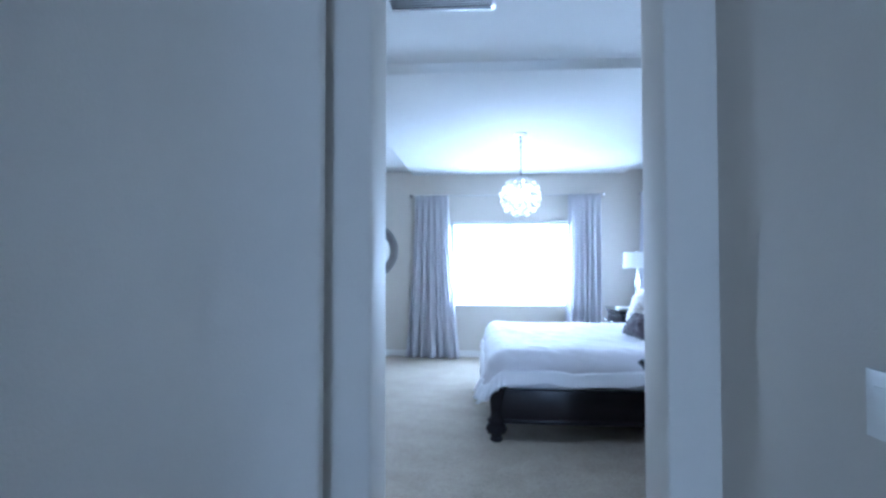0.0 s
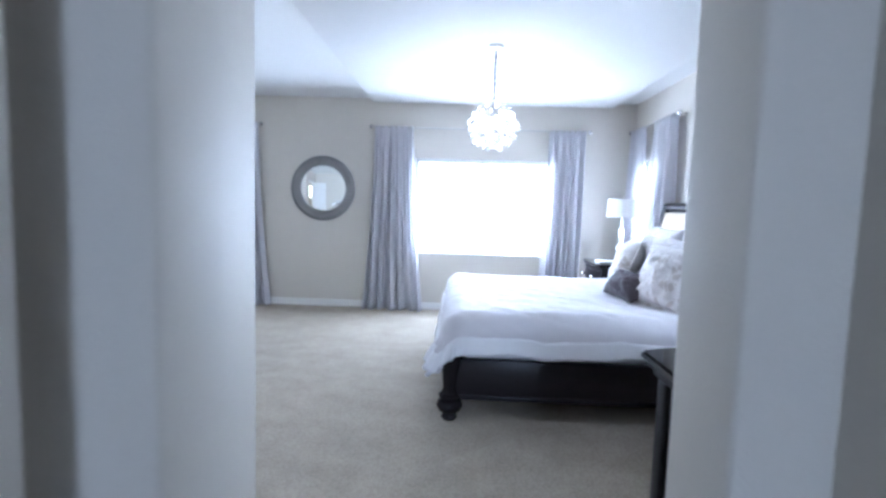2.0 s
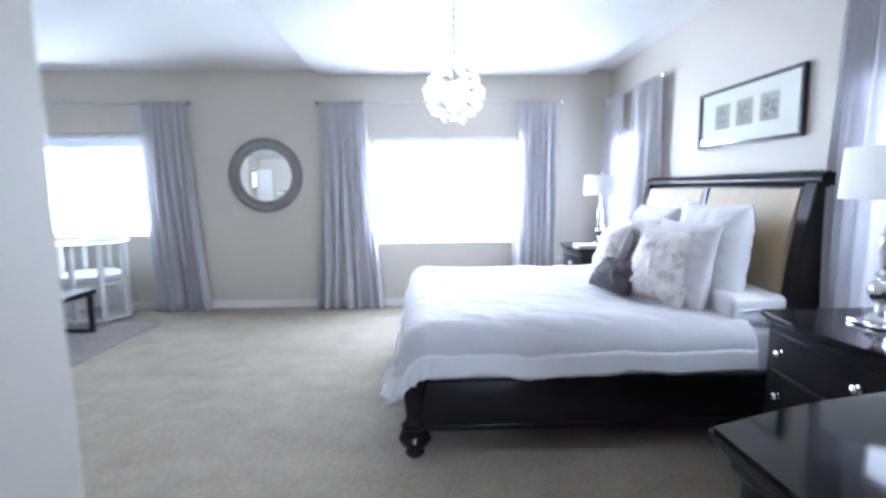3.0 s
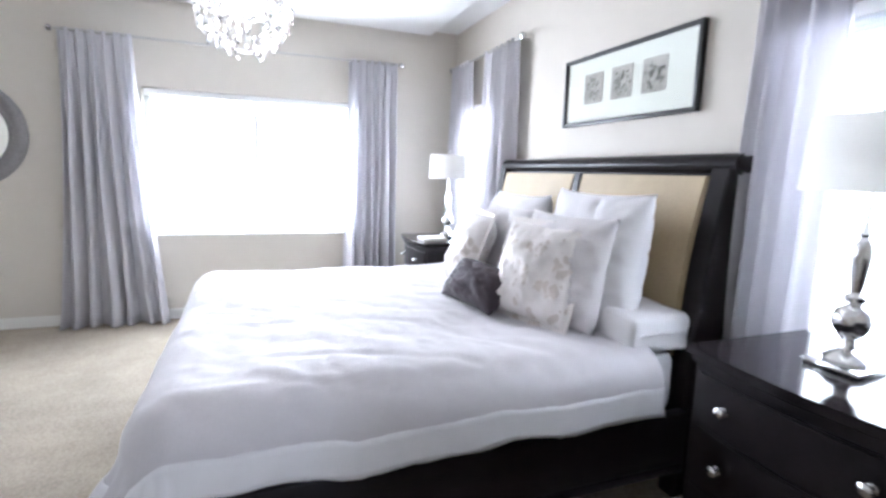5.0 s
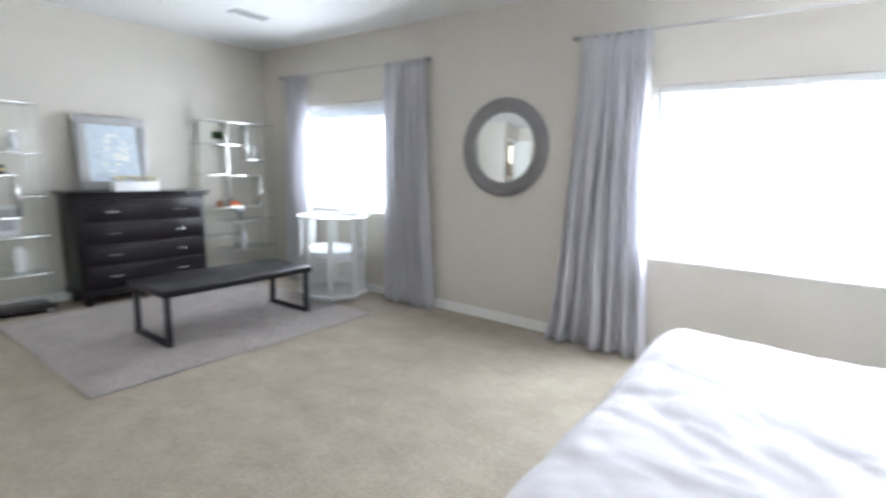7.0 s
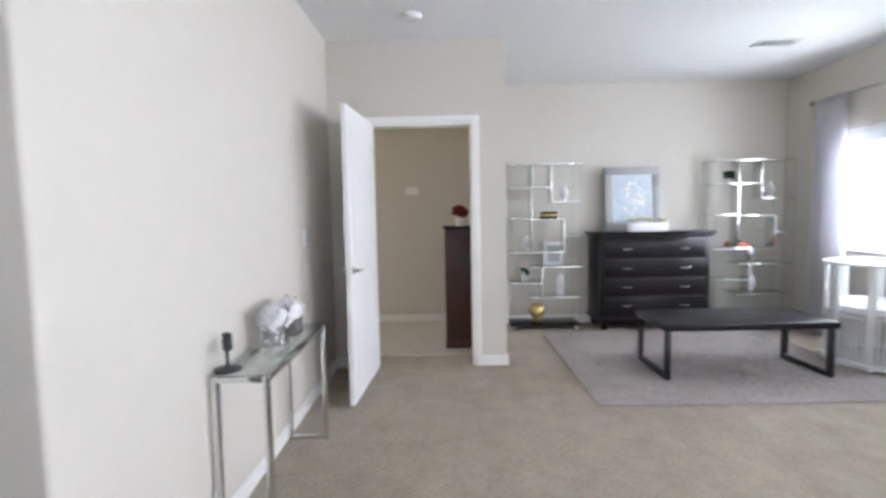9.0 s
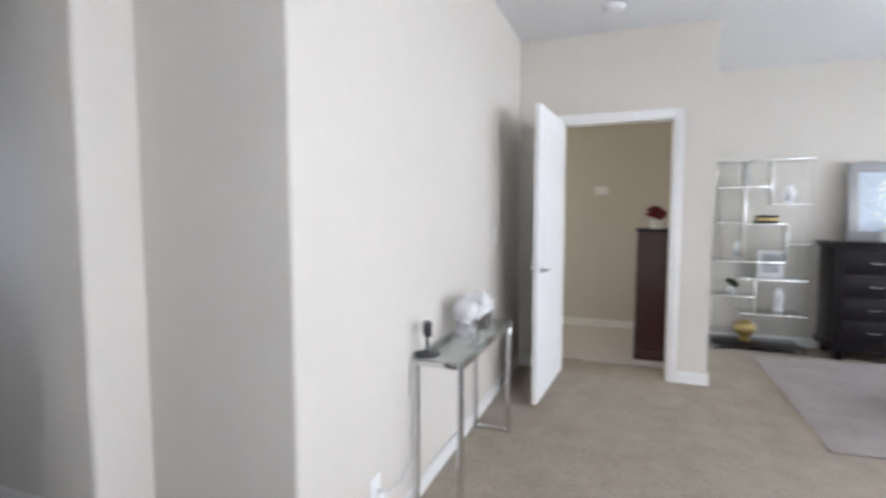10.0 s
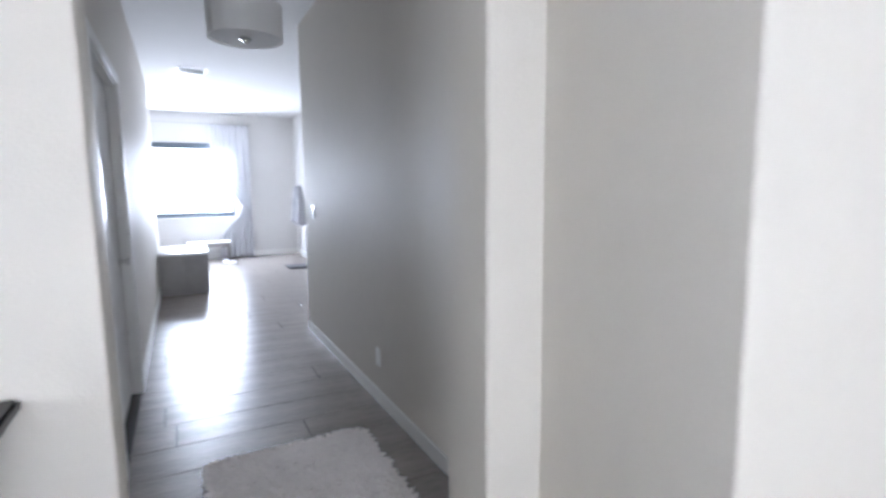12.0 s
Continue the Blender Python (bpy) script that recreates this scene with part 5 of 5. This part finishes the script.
vase(XS, 4.60, 0.364, TALL, M_WHITE, "tall white ceramic vase on a glass shelf")
books(XS, 4.46, 1.214, [M_DARK, M_GOLD, M_DARK], "stack of dark and gold books")
photo_frame(XS, 4.52, 0.694, 0.21, 0.26, "white photo frame on a glass shelf")
vase(XS, 6.72, 0.364, URN, M_WHITE, "white ceramic urn on a glass shelf")
vase(XS, 6.90, 1.394, URN, M_WHITE, "white ceramic urn on a glass shelf")
vase(XS, 6.70, 0.694, URN, M_CHROME, "small silver urn on a glass shelf")
books(XS, 6.55, 0.859, [M_ORANGE, M_ORANGE], "two orange books on a glass shelf")
vase(XS, 6.55, 0.913, [(0, 0), (0.04, 0), (0.05, 0.02), (0.03, 0.04), (0, 0.04)], M_BLACK, "small black dish on the books", "dish", "dish")


def small_plant(x, y, z, seed):
    p = thing("potted_plant", "small green plant in a white pot", "plant", pose(x, y, z))
    part("pot", lathe([(0, 0), (0.03, 0), (0.04, 0.06), (0.036, 0.06), (0, 0.045)], 20), M_WHITE, p)
    ob = part("leaves", blossom_mesh(10, 0.045, seed, (0.03, 0.03, 0.05)), M_GREEN, p, "green leaves", at=pose(0, 0, 0.055))
    ob["kind"] = "stuff"
    return p


small_plant(XS, 4.20, 0.524, 11)
small_plant(XS, 6.42, 1.554, 12)

# wall plates, vents and detector
wall_plate("light_switch", pose(-3.26, Y0, 1.16), 0.075, 0.118, "white double rocker switch beside the door", "light switch", ["rocker"])
wall_plate("outlet", pose(-1.52, Y0, 0.25), 0.075, 0.118, "white wall outlet by the console", "outlet", ["outlet"])
vent(pose(-4.35, 6.22, CEIL), 0.20, 0.36)
vent(pose(-0.72, 2.42, CEIL, 0, 0, 90), 0.16, 0.56)
vent(pose(0.62, 2.42, CEIL, 0, 0, 90), 0.16, 0.56)
vent(pose(-0.37, -4.33, BATH_CEIL, 0, 0, 90), 0.34, 0.34)
det = part("smoke_detector", lathe([(0, 0), (0.068, 0), (0.07, -0.012), (0.058, -0.03), (0.03, -0.036), (0, -0.036)], 32), M_WHITE, at=pose(-3.56, 3.12, CEIL))
tagged(det, "round white smoke detector on the ceiling", "smoke detector")

# entry door and the landing beyond it
casing("door_frame_1", XD, 1, DOOR[0], DOOR[1], DOOR[3])
casing("door_frame_2", XD - 0.12, -1, DOOR[0], DOOR[1], DOOR[3])
jamb("door_jamb_1", XD - 0.12, XD, DOOR[0], DOOR[1], DOOR[3])
door_leaf("door_1", pose(XD + 0.02, 2.715, 0.012, 0, 0, -3.6), 0.865, 2.022, "white panelled door standing wide open")
part_strip = part("threshold_strip", boxes((-4.415, -4.375, Y0 - 0.14, 3.71, 0.0, 0.010), bevel=0.004), M_NICKEL)
tagged(part_strip, "metal carpet edge strip", "trim", kind="structure")


def landing_cabinet():
    c = thing("cabinet", "tall narrow cherry-wood cabinet on the landing", "cabinet")
    x0, x1, y0, y1, h = -5.00, -4.58, 3.32, 3.70, 1.175
    part("top", boxes((x0 - 0.02, x1 + 0.025, y0 - 0.02, y1, h - 0.025, h), bevel=0.006), M_DARK, c, "dark top")
    part("body", boxes((x0, x1, y0, y1, 0.06, h - 0.025), bevel=0.004), M_CHERRY, c)
    part("plinth", boxes((x0 - 0.01, x1 + 0.01, y0 - 0.01, y1, 0.006, 0.09), bevel=0.006), M_CHERRY, c)
    part("side_panel", boxes((x1, x1 + 0.006, y0 + 0.04, y1 - 0.04, 0.14, h - 0.08), bevel=0.003), M_CHERRY, c)
    for z0, z1 in ((0.14, 0.55), (0.57, 0.8), (0.82, h - 0.05)):
        part("drawer", boxes((x0 + 0.03, x1 - 0.03, y0 - 0.008, y0 + 0.002, z0, z1), bevel=0.003), M_CHERRY, c)
    return c


landing_cabinet()
pot = thing("flower_pot", "white pot of dark red flowers on the cabinet", "flowers", pose(-4.68, 3.47, 1.175))
part("pot", lathe([(0, 0), (0.05, 0), (0.056, 0.075), (0.05, 0.075), (0, 0.06)], 22), M_WHITE, pot)
part("petals", blossom_mesh(16, 0.06, 21, (0.06, 0.06, 0.08)), M_RED, pot, "dark red petals", at=pose(0, 0, 0.075))["kind"] = "stuff"
wall_plate("thermostat", pose(-5.80, 2.93, 1.56, 0, 0, -90), 0.14, 0.09, "white thermostat on the landing wall", "thermostat", ["outlet"])

cable = part("power_cable", tube([(-1.96, Y0 + 0.05, 0.70), (-1.93, Y0 + 0.012, 0.66), (-1.93, Y0 + 0.012, 0.40), (-1.88, Y0 + 0.014, 0.24), (-1.76, Y0 + 0.015, 0.17), (-1.62, Y0 + 0.013, 0.19), (-1.53, Y0 + 0.012, 0.235)], 0.0035, 8), M_WHITE)
tagged(cable, "thin white power cable hanging down the wall", "cable")
plug = part("plug", boxes((-1.545, -1.495, Y0 + 0.007, Y0 + 0.04, 0.215, 0.25), bevel=0.006), M_WHITE)
tagged(plug, "white charger plugged into the outlet", "plug")

# ---- hall and bathroom ----
casing("door_frame_3", HE, -1, -0.95, 0.20, 2.05, 0.065)
side_door = thing("door_2", "closed white side door in the hall", "door", kind="structure")
part("leaf", boxes((HE + 0.052, HE + 0.087, -0.935, 0.185, 0.012, 2.035), bevel=0.002, seg=1), M_DOOR, side_door)
for sy in (-0.95, 0.186):
    part("side_jamb", boxes((HE + 0.001, HE + 0.051, sy, sy + 0.014, 0.0, 2.036)), M_TRIM, side_door)
part("head_jamb", boxes((HE + 0.001, HE + 0.051, -0.936, 0.186, 2.036, 2.05)), M_TRIM, side_door)
side_knob = part("knob", lathe([(0, 0), (0.027, 0), (0.027, 0.006), (0.012, 0.01), (0.012, 0.03), (0.026, 0.042), (0.024, 0.058), (0, 0.062)], 20), M_NICKEL, side_door, "brushed nickel knob", at=pose(HE + 0.052, -0.87, 0.92, 0, -90, 0))
wall_plate("light_switch", pose(HW, -1.62, 1.17, 0, 0, -90), 0.12, 0.118, "white double rocker switch on the hall wall", "light switch", ["rocker", "rocker"])
wall_plate("outlet", pose(HW, -0.02, 0.30, 0, 0, -90), 0.075, 0.118, "white outlet low on the hall wall", "outlet", ["outlet"])
wall_plate("light_switch", pose(HE, 0.845, 1.135, 0, 0, 90), 0.075, 0.122, "white rocker switch on the hall wall", "light switch", ["rocker"])
shag("fur_rug", -0.92, -0.20, 0.36, 1.12, 0.012, 30000, 0.055, M_FUR, "fluffy off-white fur bath rug on the tiles", "rug", 0.006, 5.0)


def drum_lamp(x, y):
    d = thing("ceiling_lamp", "white drum ceiling lamp with a small metal finial", "ceiling lamp", pose(x, y, 0))
    part("canopy", lathe([(0, BATH_CEIL), (0.07, BATH_CEIL), (0.07, BATH_CEIL - 0.015), (0.02, BATH_CEIL - 0.03), (0, BATH_CEIL - 0.03)], 24), M_NICKEL, d)
    part("stem", lathe([(0, BATH_CEIL - 0.03), (0.008, BATH_CEIL - 0.03), (0.008, 2.42), (0, 2.42)], 12), M_NICKEL, d)
    part("shade", lathe([(0.25, 2.43), (0.255, 2.66), (0.25, 2.66), (0.245, 2.435), (0.25, 2.43)], 56), M_SHADE, d, "white fabric shade")
    part("diffuser", lathe([(0, 2.434), (0.244, 2.436), (0.244, 2.44), (0, 2.44)], 48), M_SHADE, d)
    part("finial", lathe([(0, 2.395), (0.012, 2.40), (0.018, 2.415), (0.04, 2.425), (0.04, 2.434), (0, 2.434)], 20), M_NICKEL, d, "metal finial")
    return d


drum_lamp(-0.62, -0.98)


def tied_curtain():
    """A white panel that hangs from the rod over the window and is gathered to one side by a tie."""
    c = thing("curtain", "white curtain tied back beside the bathroom window", "curtain")
    nu, nv, folds = 72, 40, 6
    bm = bmesh.new()
    rows = []
    for j in range(nv + 1):
        v = j / nv
        z = 2.66 - 2.645 * v
        pull = math.exp(-((z - 1.02) / 0.42) ** 2)
        a, b = -1.44 + 0.02 * pull, -0.72 - 0.52 * pull - 0.22 * max(0, v - 0.62)
        row = []
        for i in range(nu + 1):
            u = i / nu
            deep = 0.03 + 0.02 * (1 - pull) * v
            row.append(bm.verts.new((a + (b - a) * u, -8.0 + deep * math.sin(2 * math.pi * folds * u + 0.8 * math.sin(3 * v)) + 0.012 * math.sin(9 * u + 5 * v), z)))
        rows.append(row)
    for p, q in zip(rows, rows[1:]):
        for i in range(nu):
            bm.faces.new((p[i], p[i + 1], q[i + 1], q[i]))
    cloth = part("panel", bm, M_SHEER, c, smooth=80)
    cloth.modifiers.new("cloth", "SOLIDIFY").thickness = 0.003
    part("tie_back", tube([(-1.34 + 0.115 * math.cos(t), -8.0 + 0.062 * math.sin(t), 1.02 + 0.03 * math.cos(t)) for t in [2 * math.pi * k / 28 for k in range(28)]], 0.014, 8, True), M_LINEN, c, "white cloth tie")
    return c


def bath_bench():
    b = thing("bath_bench", "low bench with a white top below the bathroom window", "bench")
    x0, x1, y0, y1, h = -0.98, -0.20, -7.93, -7.62, 0.38
    part("top", boxes((x0, x1, y0, y1, h - 0.04, h), bevel=0.008), M_WHITE, b, "white top")
    for x in (x0 + 0.02, x1 - 0.06):
        for y in (y0 + 0.02, y1 - 0.06):
            part("leg", boxes((x, x + 0.04, y, y + 0.04, 0.0, h - 0.04), bevel=0.003), M_STONE, b)
    part("apron", boxes((x0 + 0.06, x1 - 0.06, y1 - 0.05, y1 - 0.025, h - 0.11, h - 0.04)), M_STONE, b)
    return b


def draped_towel(x, y, top):
    """A towel bunched over a wall hook."""
    t = thing("towel", "pale grey patterned towel bunched over a wall hook", "towel", pose(x, y, 0))
    nu, nv = 40, 26
    bm = bmesh.new()
    rows = []
    for j in range(nv + 1):
        v = j / nv
        wide, deep = 0.06 + 0.12 * v ** 0.6, 0.06 + 0.06 * v ** 0.5
        row = []
        for i in range(nu):
            a = 2 * math.pi * i / nu
            k = 1 + 0.22 * math.sin(5 * a + 2 * v) * (0.3 + v) + 0.12 * noise.noise((math.cos(a) * 2, math.sin(a) * 2, v * 5))
            drop = 0.05 * math.sin(2 * a + 1) * v
            row.append(bm.verts.new((0.17 + deep * k * math.cos(a), wide * k * math.sin(a), top - 0.72 * v + drop)))
        rows.append(row)
    for p, q in zip(rows, rows[1:]):
        for i in range(nu):
            bm.faces.new((p[i], p[(i + 1) % nu], q[(i + 1) % nu], q[i]))
    bm.faces.new(rows[0])
    bm.faces.new(rows[-1])
    bmesh.ops.recalc_face_normals(bm, faces=bm.faces)
    part("cloth", bm, M_TOWEL, t, smooth=70)
    part("hook", tube([(0.0, 0, top + 0.03), (0.12, 0, top + 0.02), (0.17, 0, top - 0.02)], 0.008, 8), M_NICKEL, t)
    return t


def bath_window():
    w = thing("window_5", "large bathroom window in a slate frame, bright with daylight", "window", kind="structure")
    a, b, z0, z1, y = -1.12, 0.35, 0.82, 2.30, -8.1
    for r in ((a, b, z1 - 0.12, z1), (a, b, z0, z0 + 0.12), (a, a + 0.06, z0 + 0.12, z1 - 0.12), (b - 0.06, b, z0 + 0.12, z1 - 0.12)):
        part("window_frame", boxes((r[0], r[1], y - 0.12, y - 0.05, r[2], r[3]), bevel=0.004), M_WINFRAME, w)
    p = part("pane", boxes((a + 0.06, b - 0.06, y - 0.09, y - 0.084, z0 + 0.12, z1 - 0.12)), M_GLASS, w)
    p.visible_shadow = False
    part("window_sill", boxes((a, b, y - 0.05, y + 0.03, z0, z0 + 0.02), bevel=0.005), M_TRIM, w)
    return w


bath_window()
tied_curtain()
bath_rod = thing("curtain_rod", "thin curtain rod over the bathroom window", "curtain rod")
part("pole", tube([(-1.5, -8.0, 2.665), (0.6, -8.0, 2.665)], 0.009, 8), M_NICKEL, bath_rod)
part("bracket", tube([(-1.47, -8.0, 2.665), (-1.47, -8.1, 2.665)], 0.007, 8), M_NICKEL, bath_rod)


def vanity():
    v = thing("vanity_cabinet", "grey bathroom cabinet with a bright white top", "cabinet")
    x0, x1, y0, y1 = -0.42, HE - 0.02, -5.40, -4.40
    part("body", boxes((x0, x1, y0, y1, 0.0, 0.52), bevel=0.004), M_STONE, v)
    part("top", boxes((x0 - 0.015, x1, y0 - 0.015, y1 + 0.015, 0.52, 0.555), bevel=0.006), M_WHITE, v, "polished white top")
    for a, b in ((x0 + 0.04, (x0 + x1) / 2 - 0.01), ((x0 + x1) / 2 + 0.01, x1 - 0.04)):
        part("door", boxes((a, b, y1, y1 + 0.014, 0.06, 0.48), bevel=0.003), M_STONE, v)
    return v


vanity()
draped_towel(-2.35, -7.05, 1.44)
bath_bench()
slipper_mesh = lathe([(0, 0.0), (0.04, 0.0), (0.046, 0.012), (0.04, 0.03), (0.022, 0.05), (0, 0.055)], 18)
for v in slipper_mesh.verts:
    v.co.y *= 2.6
slipper_data = mesh_of(slipper_mesh, "slipper", M_LINEN, 60)
for sx, sy, turn in ((-0.84, -7.33, 20), (-0.95, -7.12, -35)):
    slipper = new("slipper", slipper_data)
    slipper.matrix_basis = pose(sx, sy, 0.0, 0, 0, turn)
    tagged(slipper, "small white slipper on the tiles by the bench", "slipper", "slippers")
bath_casing = thing("door_frame_4", "slate-grey door casing on the bathroom side wall", "door frame", kind="structure")
part("side_casing", boxes((-2.35, -2.322, -6.42, -6.28, 0, 2.16), bevel=0.004), M_SLATE, bath_casing)
part("head_casing", boxes((-2.35, -2.324, -6.28, -5.45, 2.04, 2.16), bevel=0.004), M_SLATE, bath_casing)
part("leaf", boxes((-2.35, -2.335, -6.28, -5.45, 0.012, 2.04), bevel=0.002), M_SLATE, bath_casing, "flat grey door")
tagged(part("bath_mat", boxes((-2.2, -1.75, -6.35, -5.85, -0.001, 0.02), bevel=0.008), M_MAT), "small dark bath mat on the tiles", "bath mat")

# ---- floor tiles, wood-look planks across the hall ----
def planks():
    wide, long, gap = 0.295, 1.20, 0.0055
    shared = {}
    rnd = random.Random(3)
    y, row = 1.47, 0
    while y > -8.1:
        x = -2.35 - rnd.uniform(0, long)
        lo, hi = (HW, HE) if y > -1.9 else (-2.35, 1.7 if y < -5.65 else HE)
        while x < hi:
            a, b = max(x, lo), min(x + long, hi)
            if b - a > 0.03:
                key = round(b - a, 3)
                if key not in shared:
                    bm = boxes((0, key - gap, 0, wide - gap, -0.006, 0.0))
                    top = [e for e in bm.edges if all(v.co.z > -1e-4 for v in e.verts)]
                    bmesh.ops.bevel(bm, geom=top, offset=0.0015, segments=1, affect="EDGES")
                    shared[key] = mesh_of(bm, "plank", M_TILE)
                ob = new("plank", shared[key])
                ob.parent = floor_bath
                ob.matrix_basis = pose(a, y - wide, 0)
            x += long
        y -= wide
        row += 1


planks()
